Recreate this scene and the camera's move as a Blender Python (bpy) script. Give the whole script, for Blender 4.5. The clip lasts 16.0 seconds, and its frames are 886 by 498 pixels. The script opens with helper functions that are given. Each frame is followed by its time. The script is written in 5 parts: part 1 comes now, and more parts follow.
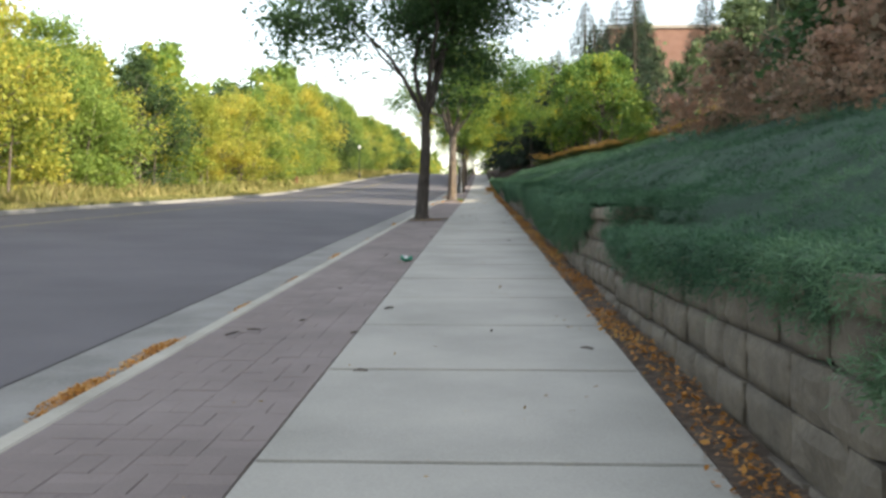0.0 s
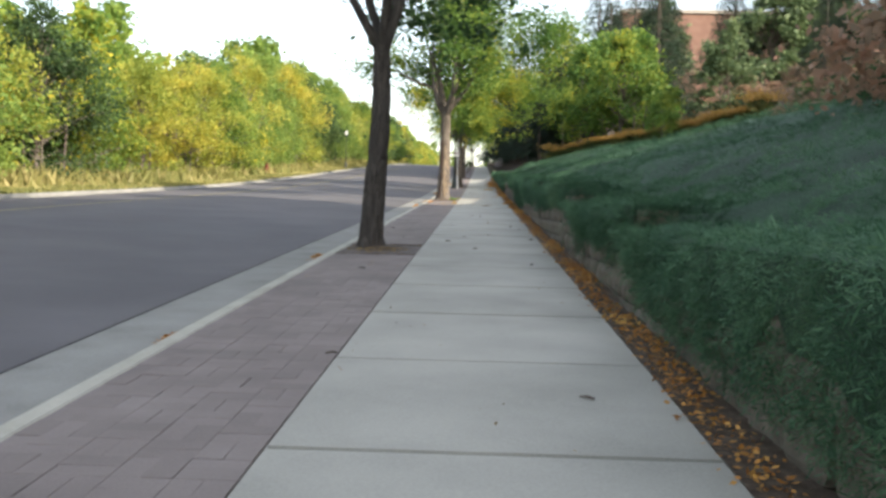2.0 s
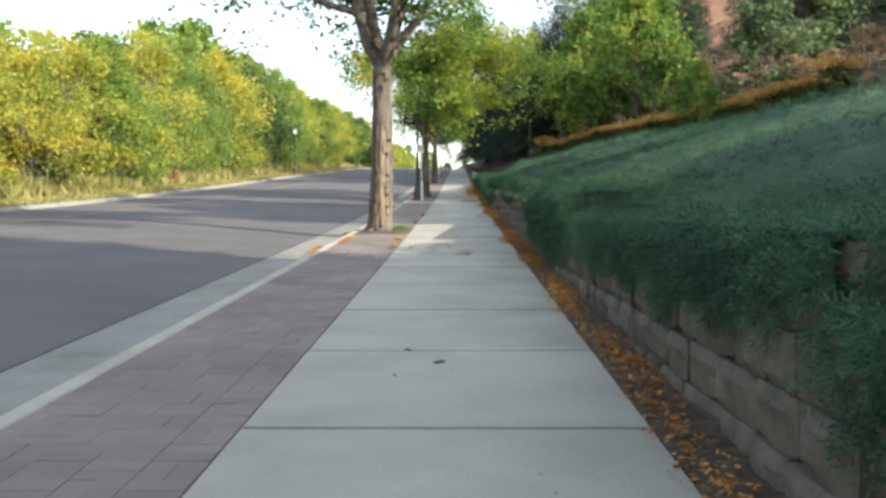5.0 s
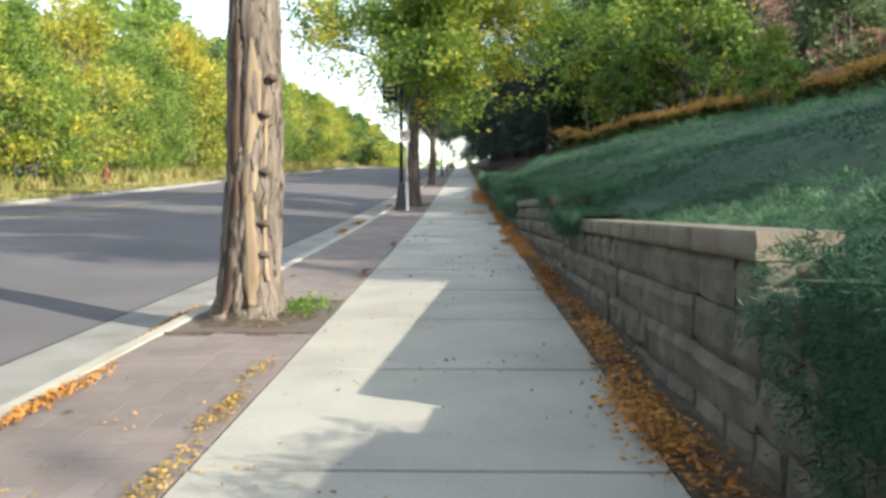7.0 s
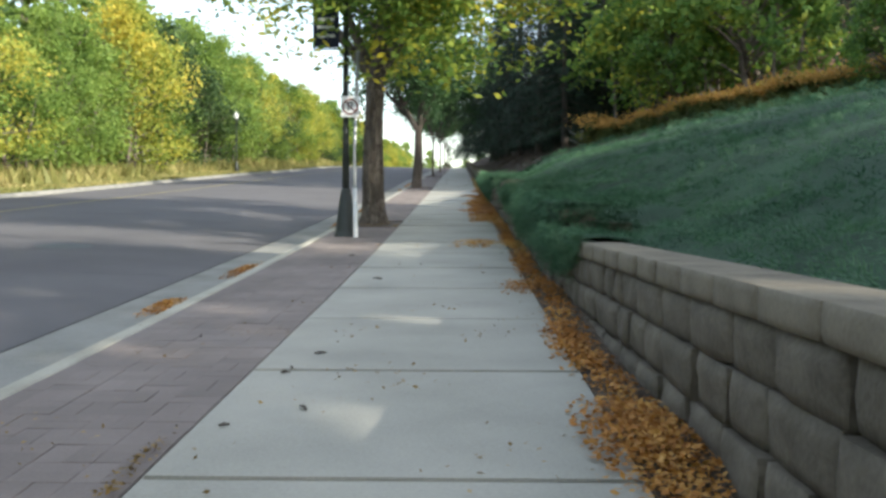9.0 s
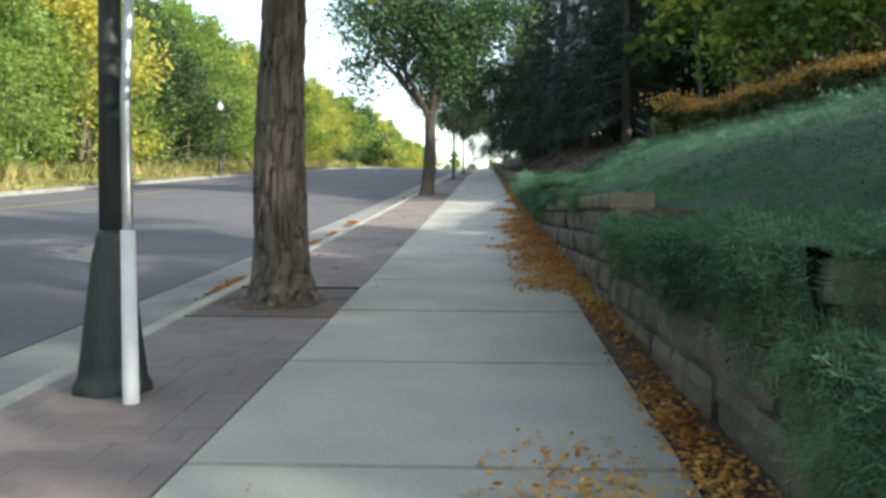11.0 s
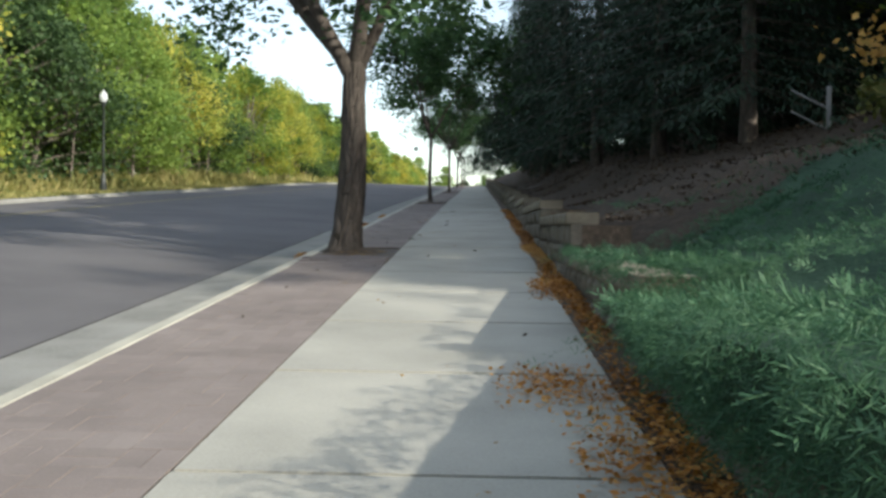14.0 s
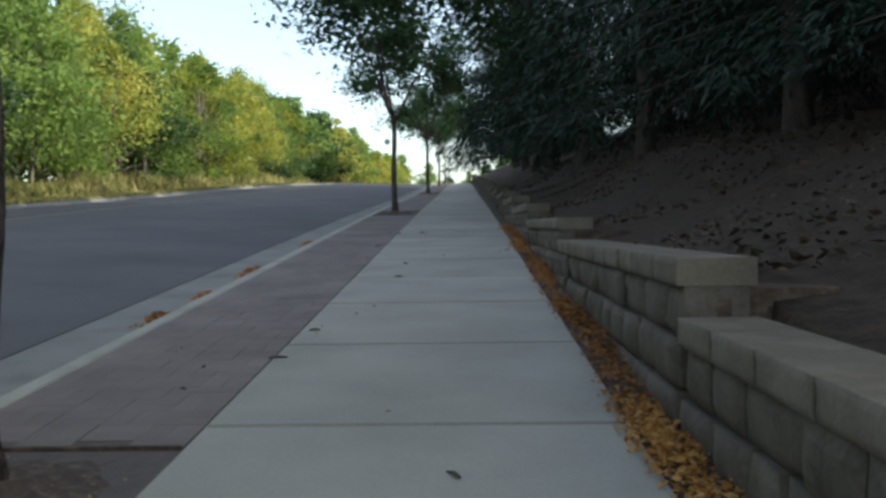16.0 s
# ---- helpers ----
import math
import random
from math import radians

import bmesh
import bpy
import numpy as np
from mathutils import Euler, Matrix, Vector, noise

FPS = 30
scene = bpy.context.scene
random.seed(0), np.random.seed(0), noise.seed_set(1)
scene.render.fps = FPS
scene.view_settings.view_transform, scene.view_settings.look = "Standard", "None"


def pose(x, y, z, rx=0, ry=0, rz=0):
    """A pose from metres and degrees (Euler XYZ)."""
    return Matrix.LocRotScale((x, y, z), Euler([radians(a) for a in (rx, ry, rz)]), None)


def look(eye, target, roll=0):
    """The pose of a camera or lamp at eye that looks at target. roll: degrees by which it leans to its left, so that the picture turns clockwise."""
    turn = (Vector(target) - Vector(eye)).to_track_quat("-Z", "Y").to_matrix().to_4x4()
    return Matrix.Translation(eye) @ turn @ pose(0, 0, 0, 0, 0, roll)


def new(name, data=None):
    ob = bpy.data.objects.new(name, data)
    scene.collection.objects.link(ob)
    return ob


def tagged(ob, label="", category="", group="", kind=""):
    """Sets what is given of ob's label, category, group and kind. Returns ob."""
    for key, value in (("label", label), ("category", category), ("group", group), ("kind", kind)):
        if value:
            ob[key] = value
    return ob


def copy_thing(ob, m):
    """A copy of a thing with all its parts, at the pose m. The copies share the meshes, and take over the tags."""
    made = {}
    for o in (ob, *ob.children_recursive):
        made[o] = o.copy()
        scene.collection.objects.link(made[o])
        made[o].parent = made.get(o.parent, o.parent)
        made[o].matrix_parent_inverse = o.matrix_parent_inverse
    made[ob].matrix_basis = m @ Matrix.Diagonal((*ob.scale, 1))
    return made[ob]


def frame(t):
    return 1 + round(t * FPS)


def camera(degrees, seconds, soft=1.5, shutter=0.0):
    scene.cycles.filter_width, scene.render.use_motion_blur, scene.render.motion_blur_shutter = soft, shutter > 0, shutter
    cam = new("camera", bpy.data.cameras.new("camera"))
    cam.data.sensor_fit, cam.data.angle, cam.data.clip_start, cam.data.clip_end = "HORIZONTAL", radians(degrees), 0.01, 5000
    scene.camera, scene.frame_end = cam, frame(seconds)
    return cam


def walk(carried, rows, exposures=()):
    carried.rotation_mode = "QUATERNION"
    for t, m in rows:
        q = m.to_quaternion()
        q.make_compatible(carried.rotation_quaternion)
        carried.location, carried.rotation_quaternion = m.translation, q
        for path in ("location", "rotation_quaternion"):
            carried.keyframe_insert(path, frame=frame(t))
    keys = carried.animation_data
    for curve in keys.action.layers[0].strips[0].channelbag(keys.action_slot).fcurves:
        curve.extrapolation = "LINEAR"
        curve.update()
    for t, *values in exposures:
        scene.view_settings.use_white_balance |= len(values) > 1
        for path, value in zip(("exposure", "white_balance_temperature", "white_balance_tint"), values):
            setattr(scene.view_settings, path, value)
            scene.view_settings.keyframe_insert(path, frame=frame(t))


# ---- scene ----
cam = camera(50.1, 16.0, soft=3.0)
METRES, EYE, TILT, LEAN, TURN = 77.0, 0.95, -2.0, 0.0, 2.5
ROWS = [
    (0.0, 0.00018, 0.0, 0.0, -0.20, 0.0, 0.0),
    (0.5, 0.00191, 0.0334, 0.0023, -0.91, -0.43, 0.27),
    (1.0, 0.00374, 0.0654, 0.0047, -1.70, -0.59, 0.44),
    (1.5, 0.00447, 0.1003, 0.0072, -1.21, -0.61, -1.31),
    (2.0, 0.00530, 0.1344, 0.0101, -0.33, -0.49, -1.25),
    (2.5, 0.00713, 0.1674, 0.0126, -0.37, -0.29, -0.06),
    (3.0, 0.00886, 0.1999, 0.0151, -1.22, -0.42, 0.55),
    (3.5, 0.01059, 0.2328, 0.0176, -1.22, -0.27, 0.39),
    (4.0, 0.01255, 0.2661, 0.02, -1.94, -0.28, 0.42),
    (6.5, 0.01982, 0.4303, 0.0317, -0.76, -0.28, -0.14),
    (7.0, 0.02188, 0.4624, 0.034, -1.28, -0.28, 0.03),
    (7.5, 0.02349, 0.4937, 0.0364, -1.60, -0.3, 0.24),
    (8.0, 0.02541, 0.5252, 0.0386, -1.80, -0.21, -0.05),
    (8.5, 0.02697, 0.5563, 0.041, -1.89, -0.17, -0.05),
    (9.0, 0.02863, 0.5876, 0.0432, -1.48, -0.27, -0.1),
    (11.5, 0.03455, 0.7391, 0.055, 0.12, -0.12, -0.22),
    (12.0, 0.03599, 0.7701, 0.0576, -0.70, 0.08, 0.12),
    (12.5, 0.03773, 0.7996, 0.0602, -1.20, 0.5, 0.11),
    (13.0, 0.03916, 0.8289, 0.0628, -1.14, 0.63, -0.03),
    (13.5, 0.04049, 0.8579, 0.0656, -1.03, 0.75, -0.27),
    (14.0, 0.04121, 0.8867, 0.0682, -0.45, 0.77, -0.61),
    (14.5, 0.04194, 0.9155, 0.071, 0.48, 0.75, -0.66),
    (15.0, 0.04277, 0.9432, 0.0735, 0.57, 0.83, -0.67),
    (15.5, 0.04414, 0.9696, 0.0758, 0.69, 0.87, 0.93),
    (16.0, 0.04622, 0.9958, 0.0784, -1.22, 0.58, 0.84),
]
EXPOSURES = [(0.0, 0.95, 7100, 10), (2.0, 1.0, 6950, 10), (4.0, 0.98, 6900, 9), (6.5, 1.05, 6650, 6), (7.0, 1.05, 6700, 7), (8.0, 0.85, 6550, 6), (9.0, 0.9, 6550, 5), (11.5, 1.05, 6400, 4), (12.5, 1.2, 6550, 5), (13.0, 1.18, 6600, 5), (13.5, 0.85, 6500, 5), (14.0, 0.5, 6450, 5), (14.5, 0.4, 6450, 6), (15.0, 0.2, 6350, 6), (15.5, 0.05, 6250, 5), (16.0, 0.32, 6200, 6)]
walk(cam, [(t, pose(0, 0, EYE, TILT, LEAN, TURN) @ pose(METRES * x, METRES * y, METRES * z, 90 + pitch, roll, yaw)) for t, x, y, z, yaw, pitch, roll in ROWS], EXPOSURES)

# ---- world, sun, exposure ----
SUN_EL, SUN_AZ = 23.0, (0.83, -0.56)
world = bpy.data.worlds.new("sky")
scene.world = world
world.use_nodes = True
wn = world.node_tree
sky = wn.nodes.new("ShaderNodeTexSky")
sky.sky_type, sky.sun_disc = "NISHITA", False
sky.sun_elevation = radians(SUN_EL)
sky.sun_rotation = math.atan2(SUN_AZ[0], SUN_AZ[1])
sky.air_density, sky.dust_density, sky.ozone_density = 1.0, 1.2, 0.3
wn.nodes["Background"].inputs["Strength"].default_value = 0.15
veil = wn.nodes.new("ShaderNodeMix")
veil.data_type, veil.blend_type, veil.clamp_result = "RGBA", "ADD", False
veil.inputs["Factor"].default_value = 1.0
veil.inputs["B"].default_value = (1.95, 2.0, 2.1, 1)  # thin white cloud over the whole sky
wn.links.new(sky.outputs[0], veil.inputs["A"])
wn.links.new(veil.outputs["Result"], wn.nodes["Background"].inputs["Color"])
sun = new("sun", bpy.data.lights.new("sun", "SUN"))
sun.data.energy, sun.data.angle, sun.data.color = 5.0, radians(0.6), (1.0, 0.93, 0.82)
sd = Vector((SUN_AZ[0] * math.cos(radians(SUN_EL)), SUN_AZ[1] * math.cos(radians(SUN_EL)), math.sin(radians(SUN_EL))))
sun.matrix_world = look(sd * 100, (0, 0, 0))


# ---- materials ----
def mat(name, colors, rough=0.85, scale=4.0, fine=60.0, bump=0.3, dist=0.004, metal=0.0, per=0.0, island=False, spec=0.3, trans=0.0, mix_fine=0.35, stretch=(1, 1, 1)):
    """Two scales of noise between the given colours, with fine relief."""
    m = bpy.data.materials.new(name)
    m.use_nodes = True
    n, l = m.node_tree.nodes, m.node_tree.links
    b = n["Principled BSDF"]
    tc, mp = n.new("ShaderNodeTexCoord"), n.new("ShaderNodeMapping")
    geo = n.new("ShaderNodeNewGeometry")
    mp.inputs["Scale"].default_value = stretch
    l.new(geo.outputs["Position"], mp.inputs["Vector"])
    n1, n2 = n.new("ShaderNodeTexNoise"), n.new("ShaderNodeTexNoise")
    n1.inputs["Scale"].default_value, n2.inputs["Scale"].default_value = scale, fine
    n1.inputs["Detail"].default_value, n2.inputs["Detail"].default_value = 5, 4
    l.new(mp.outputs[0], n1.inputs["Vector"]), l.new(mp.outputs[0], n2.inputs["Vector"])
    mx = n.new("ShaderNodeMath")
    mx.operation = "MULTIPLY_ADD"
    l.new(n2.outputs["Fac"], mx.inputs[0])
    mx.inputs[1].default_value = mix_fine
    sc = n.new("ShaderNodeMath")
    sc.operation = "MULTIPLY"
    l.new(n1.outputs["Fac"], sc.inputs[0])
    sc.inputs[1].default_value = 1 - mix_fine
    l.new(sc.outputs[0], mx.inputs[2])
    out = mx.outputs[0]
    if per:
        src = geo.outputs["Random Per Island"] if island else n.new("ShaderNodeObjectInfo").outputs["Random"]
        pa = n.new("ShaderNodeMath")
        pa.operation = "MULTIPLY_ADD"
        l.new(src, pa.inputs[0])
        pa.inputs[1].default_value = per
        l.new(out, pa.inputs[2])
        ps = n.new("ShaderNodeMath")
        ps.operation = "SUBTRACT"
        l.new(pa.outputs[0], ps.inputs[0])
        ps.inputs[1].default_value = per / 2
        out = ps.outputs[0]
    cr = n.new("ShaderNodeValToRGB")
    l.new(out, cr.inputs[0])
    lo, hi = 0.3, 0.7
    els = cr.color_ramp.elements
    while len(els) < len(colors):
        els.new(0.5)
    for i, c in enumerate(colors):
        els[i].position = lo + (hi - lo) * i / max(1, len(colors) - 1)
        els[i].color = (*c, 1)
    l.new(cr.outputs[0], b.inputs["Base Color"])
    b.inputs["Roughness"].default_value, b.inputs["Metallic"].default_value = rough, metal
    b.inputs["Specular IOR Level"].default_value = spec
    if bump:
        bp = n.new("ShaderNodeBump")
        bp.inputs["Strength"].default_value, bp.inputs["Distance"].default_value = bump, dist
        l.new(out, bp.inputs["Height"])
        l.new(bp.outputs[0], b.inputs["Normal"])
    if trans:
        tr, ms = n.new("ShaderNodeBsdfTranslucent"), n.new("ShaderNodeMixShader")
        l.new(cr.outputs[0], tr.inputs["Color"])
        ms.inputs[0].default_value = trans
        l.new(b.outputs[0], ms.inputs[1]), l.new(tr.outputs[0], ms.inputs[2])
        l.new(ms.outputs[0], n["Material Output"].inputs["Surface"])
    return m


M_CONC = mat("concrete", [(0.269, 0.26, 0.227), (0.349, 0.336, 0.296), (0.42, 0.402, 0.351)], scale=1.3, fine=90, bump=0.15, per=0.06)
M_GUT = mat("gutter concrete", [(0.157, 0.154, 0.139), (0.235, 0.229, 0.211), (0.292, 0.286, 0.261)], scale=2.0, fine=60, bump=0.2)
M_KERB = mat("kerb concrete", [(0.286, 0.269, 0.223), (0.395, 0.374, 0.315), (0.47, 0.445, 0.378)], scale=2.5, fine=70, bump=0.2)
M_ASPH = mat("asphalt", [(0.0836, 0.0773, 0.0813), (0.114, 0.107, 0.111), (0.148, 0.138, 0.141)], scale=0.6, fine=160, bump=0.5, dist=0.006, mix_fine=0.45)
M_PAVE = mat("paver brick", [(0.151, 0.126, 0.116), (0.202, 0.168, 0.155), (0.252, 0.214, 0.199)], scale=1.6, fine=110, bump=0.3, per=0.12, island=True)
M_SAND = mat("joint sand", [(0.1, 0.082, 0.075), (0.15, 0.125, 0.115)], scale=12)
M_SOIL = mat("soil", [(0.04, 0.029, 0.022), (0.09, 0.066, 0.048), (0.18, 0.135, 0.1)], scale=16, fine=60, bump=1.0, dist=0.02)
M_MULCH = mat("mulch", [(0.02, 0.0134, 0.00896), (0.0491, 0.0335, 0.0223), (0.0847, 0.0604, 0.0402)], scale=9, fine=50, bump=1.0, dist=0.03)
M_BLOCK = mat("wall block", [(0.0722, 0.0623, 0.0486), (0.122, 0.105, 0.0836), (0.179, 0.156, 0.125)], scale=5, fine=45, bump=0.9, dist=0.012, per=0.12, island=True)
M_CAP = mat("wall cap", [(0.118, 0.101, 0.0756), (0.172, 0.148, 0.113), (0.231, 0.202, 0.158)], scale=5, fine=60, bump=0.6, dist=0.008, per=0.1, island=True)
M_GRASS = mat("verge grass", [(0.07, 0.09, 0.025), (0.135, 0.145, 0.045), (0.22, 0.2, 0.08)], scale=0.9, fine=30, bump=0.8, dist=0.03)
# near-black green: the shade deep among the shoots is in this colour
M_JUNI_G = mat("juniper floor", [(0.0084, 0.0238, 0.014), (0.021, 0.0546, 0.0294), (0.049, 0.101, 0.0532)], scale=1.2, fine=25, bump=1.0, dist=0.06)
M_BARK = mat("bark", [(0.035, 0.028, 0.024), (0.085, 0.068, 0.057), (0.155, 0.128, 0.108)], scale=13, fine=45, bump=1.0, dist=0.04, stretch=(1, 1, 0.28))


def bark(name, low, mid, high, furrow):
    """Long interlaced bark plates with dark cracks between them."""
    m = mat(name, [low, mid, high], scale=13, fine=55, bump=0, stretch=(1, 1, 0.28))
    n, l = m.node_tree.nodes, m.node_tree.links
    b = n["Principled BSDF"]
    ramp = [q for q in n if q.type == "VALTORGB"][0]
    mp = [q for q in n if q.type == "MAPPING"][0]
    warp, add = n.new("ShaderNodeTexNoise"), n.new("ShaderNodeVectorMath")
    warp.inputs["Scale"].default_value, warp.inputs["Detail"].default_value = 9, 3
    l.new(mp.outputs[0], warp.inputs["Vector"])
    add.operation = "MULTIPLY_ADD"
    l.new(warp.outputs["Color"], add.inputs[0])
    add.inputs[1].default_value = (0.14, 0.14, 0.14)
    l.new(mp.outputs[0], add.inputs[2])
    thin = n.new("ShaderNodeMapping")
    thin.inputs["Scale"].default_value = (1, 1, 0.28)
    l.new(add.outputs[0], thin.inputs["Vector"])
    vo = n.new("ShaderNodeTexVoronoi")
    vo.feature = "DISTANCE_TO_EDGE"
    vo.inputs["Scale"].default_value = furrow
    l.new(thin.outputs[0], vo.inputs["Vector"])
    gap = n.new("ShaderNodeMapRange")
    gap.inputs["From Max"].default_value = 0.045
    l.new(vo.outputs["Distance"], gap.inputs["Value"])
    mix = n.new("ShaderNodeMix")
    mix.data_type = "RGBA"
    mix.inputs["A"].default_value = (low[0] * 0.8, low[1] * 0.8, low[2] * 0.8, 1)
    l.new(gap.outputs[0], mix.inputs["Factor"]), l.new(ramp.outputs[0], mix.inputs["B"])
    l.new(mix.outputs["Result"], b.inputs["Base Color"])
    fine = [q for q in n if q.type == "TEX_NOISE"][1]
    hs = n.new("ShaderNodeMath")
    hs.operation = "MULTIPLY_ADD"
    l.new(fine.outputs["Fac"], hs.inputs[0])
    hs.inputs[1].default_value = 0.45
    l.new(gap.outputs[0], hs.inputs[2])
    bp = n.new("ShaderNodeBump")
    bp.inputs["Strength"].default_value, bp.inputs["Distance"].default_value = 0.9, 0.018
    l.new(hs.outputs[0], bp.inputs["Height"])
    l.new(bp.outputs[0], b.inputs["Normal"])
    return m


M_BARK_DARK = bark("dark furrowed bark", (0.04, 0.034, 0.03), (0.07, 0.06, 0.053), (0.11, 0.095, 0.083), 24)
M_BARK_PALE = bark("pale plated bark", (0.085, 0.068, 0.055), (0.15, 0.125, 0.104), (0.24, 0.205, 0.175), 19)
M_BARK_SMOOTH = bark("grey-brown close bark", (0.05, 0.04, 0.034), (0.078, 0.065, 0.056), (0.12, 0.1, 0.087), 26)
M_BARE = mat("bare wood", [(0.101, 0.072, 0.0468), (0.216, 0.162, 0.108), (0.317, 0.248, 0.173)], scale=6, fine=25, bump=0.7, dist=0.012, stretch=(1, 1, 0.1))
M_ROT = mat("rotten wood", [(0.03, 0.02, 0.017), (0.07, 0.045, 0.035), (0.13, 0.085, 0.06)], scale=8, fine=30, bump=0.8, dist=0.015, stretch=(1, 1, 0.15))
M_IRON = mat("dark green iron", [(0.015, 0.02, 0.018), (0.03, 0.036, 0.033)], rough=0.5, scale=6, bump=0.05, spec=0.5)
M_BRICK = mat("building brick", [(0.15, 0.085, 0.065), (0.19, 0.112, 0.088), (0.23, 0.14, 0.11)], scale=0.8, fine=14, bump=0.2)


def leafmat(name, colors, trans=0.35):
    return mat(name, colors, rough=0.6, scale=0.5, fine=2.6, bump=0, per=0.2, island=True, trans=trans, mix_fine=0.3)


L_LOCUST = leafmat("locust leaves", [(0.03, 0.07, 0.028), (0.06, 0.12, 0.045), (0.1, 0.17, 0.06)], trans=0.4)
L_YELLOW = leafmat("turning leaves", [(0.069, 0.138, 0.0345), (0.132, 0.23, 0.046), (0.287, 0.345, 0.0575), (0.713, 0.54, 0.046)], trans=0.5)
L_WOODY = leafmat("woodland leaves", [(0.16, 0.22, 0.045), (0.3, 0.36, 0.07), (0.48, 0.46, 0.09), (0.66, 0.53, 0.1)], trans=0.55)
L_WOODG = leafmat("green woodland leaves", [(0.11, 0.19, 0.05), (0.21, 0.31, 0.07), (0.33, 0.42, 0.1)], trans=0.55)
L_SPRUCE = leafmat("spruce needles", [(0.012, 0.026, 0.016), (0.022, 0.045, 0.026), (0.035, 0.065, 0.034)], trans=0.1)
L_JUNI = leafmat("juniper sprigs", [(0.0174, 0.0539, 0.0301), (0.0594, 0.14, 0.0752), (0.15, 0.265, 0.146)], trans=0.42)
L_RUST = leafmat("rust brush", [(0.182, 0.156, 0.104), (0.338, 0.227, 0.156), (0.494, 0.286, 0.195)], trans=0.45)
L_HEDGE = leafmat("hedge leaves", [(0.05, 0.075, 0.025), (0.1, 0.125, 0.035), (0.2, 0.17, 0.05)], trans=0.4)
L_TIPS = leafmat("orange hedge tips", [(0.27, 0.216, 0.054), (0.495, 0.27, 0.072), (0.558, 0.378, 0.108)], trans=0.4)
L_MIXED = leafmat("mixed green and gold leaves", [(0.05, 0.115, 0.03), (0.105, 0.2, 0.045), (0.19, 0.28, 0.055), (0.42, 0.4, 0.055)], trans=0.5)
L_WOODD = leafmat("dark woodland leaves", [(0.03, 0.06, 0.025), (0.055, 0.1, 0.035), (0.09, 0.145, 0.045)])
L_MULCH = leafmat("mulch chips", [(0.0281, 0.0197, 0.0141), (0.0675, 0.0478, 0.0338), (0.135, 0.101, 0.0731)], trans=0.05)
L_HILL = leafmat("hill leaves", [(0.06, 0.1, 0.05), (0.115, 0.17, 0.08), (0.18, 0.24, 0.11)], trans=0.45)
L_GOLD = leafmat("golden leaves", [(0.3, 0.27, 0.03), (0.55, 0.42, 0.04), (0.65, 0.45, 0.05)])
L_GRASS = leafmat("dry grass", [(0.13, 0.15, 0.0455), (0.247, 0.234, 0.078), (0.416, 0.351, 0.156)])
L_FALLY = leafmat("fallen yellow leaves", [(0.11, 0.075, 0.032), (0.25, 0.155, 0.05), (0.44, 0.29, 0.07)], trans=0.1)
L_DRY = leafmat("fallen leaves", [(0.16, 0.07, 0.022), (0.42, 0.18, 0.04), (0.62, 0.36, 0.1)], trans=0.1)


# ---- ground shape ----
_ky = [-400, -60, -20, 0, 20.5, 45.3, 56.9, 76.7, 97, 116, 135, 160, 200, 240, 300, 1500]
_kz = [-14, -2.4, -0.8, 0, 0.82, 1.75, 2.25, 3.36, 4.6, 5.62, 6.74, 8.0, 9.75, 11.0, 11.6, 11.6]
_ty = np.arange(-400, 1500, 1.0)
_tz = np.convolve(np.pad(np.interp(_ty, _ky, _kz), 6, mode="edge"), np.ones(13) / 13, mode="valid")


def zs(y):
    """Height of the sidewalk along the street."""
    return float(np.interp(y, _ty, _tz))


def far_rise(y):
    return float(np.interp(y, [0, 30, 60, 95, 130], [0.15, 0.15, 0.1, 0.12, 0.2]))


SW_L, SW_R = -0.76, 0.80
KERB_L, KERB_R = -1.79, -1.655
GUT_L = -2.44
ROAD_L = -12.3


def wall_x(y):
    return float(np.interp(y, [-30, -5, 22, 45, 65, 100, 160], [1.02, 1.02, 1.08, 1.1, 0.98, 0.98, 0.98]))


# level stretches of the stepped wall: start along the street, height of the cap's top
STEPS = [(-30, -0.55), (-24, -0.33), (-18, -0.12), (-12, 0.12), (-6, 0.35), (-1, 0.55), (2.4, 0.79), (7.2, 1.02), (12, 1.18), (17, 1.38), (21.3, 1.55), (22.9, 1.68), (28, 1.88), (33, 2.08), (38.8, 2.26), (44.9, 2.49), (53, 2.72), (57, 2.97), (60.9, 3.22), (66.9, 3.42), (73, 3.6), (76.8, 3.97), (80.3, 4.18), (84.6, 4.36), (88.4, 4.56)]
while STEPS[-1][0] < 150:
    STEPS.append((STEPS[-1][0] + 3.4, STEPS[-1][1] + 0.2))


def wall_top(y):
    return [z for y0, z in STEPS if y0 <= max(y, -29)][-1]


def hill(x, y):
    """Height of the hillside behind the retaining wall."""
    s = zs(y)
    d = x - 1.3
    h = 0.6 + float(np.interp(y, [40, 50, 70, 84, 100], [0.32, 0.28, 0.27, 0.27, 0.32])) * min(d, 6) + 0.15 * max(0.0, min(d - 6, 7)) + 0.45 * max(0.0, min(d - 13, 10)) + 0.04 * max(0.0, min(d - 23, 60))
    low = max(0.0, min(1.0, (d - 0.1) / 1.5))
    h = h * low + (1 - low) * (wall_top(y) - s - 0.06)
    return s + h + 0.05 * math.sin(x * 1.7 + y * 0.6) * min(1, max(0, d))


def verge(x, y):
    d = -12.5 - x
    return zs(y) + far_rise(y) + 0.02 * d + 0.06 * noise.noise((x * 0.3, y * 0.3, 0)) * min(1, d)


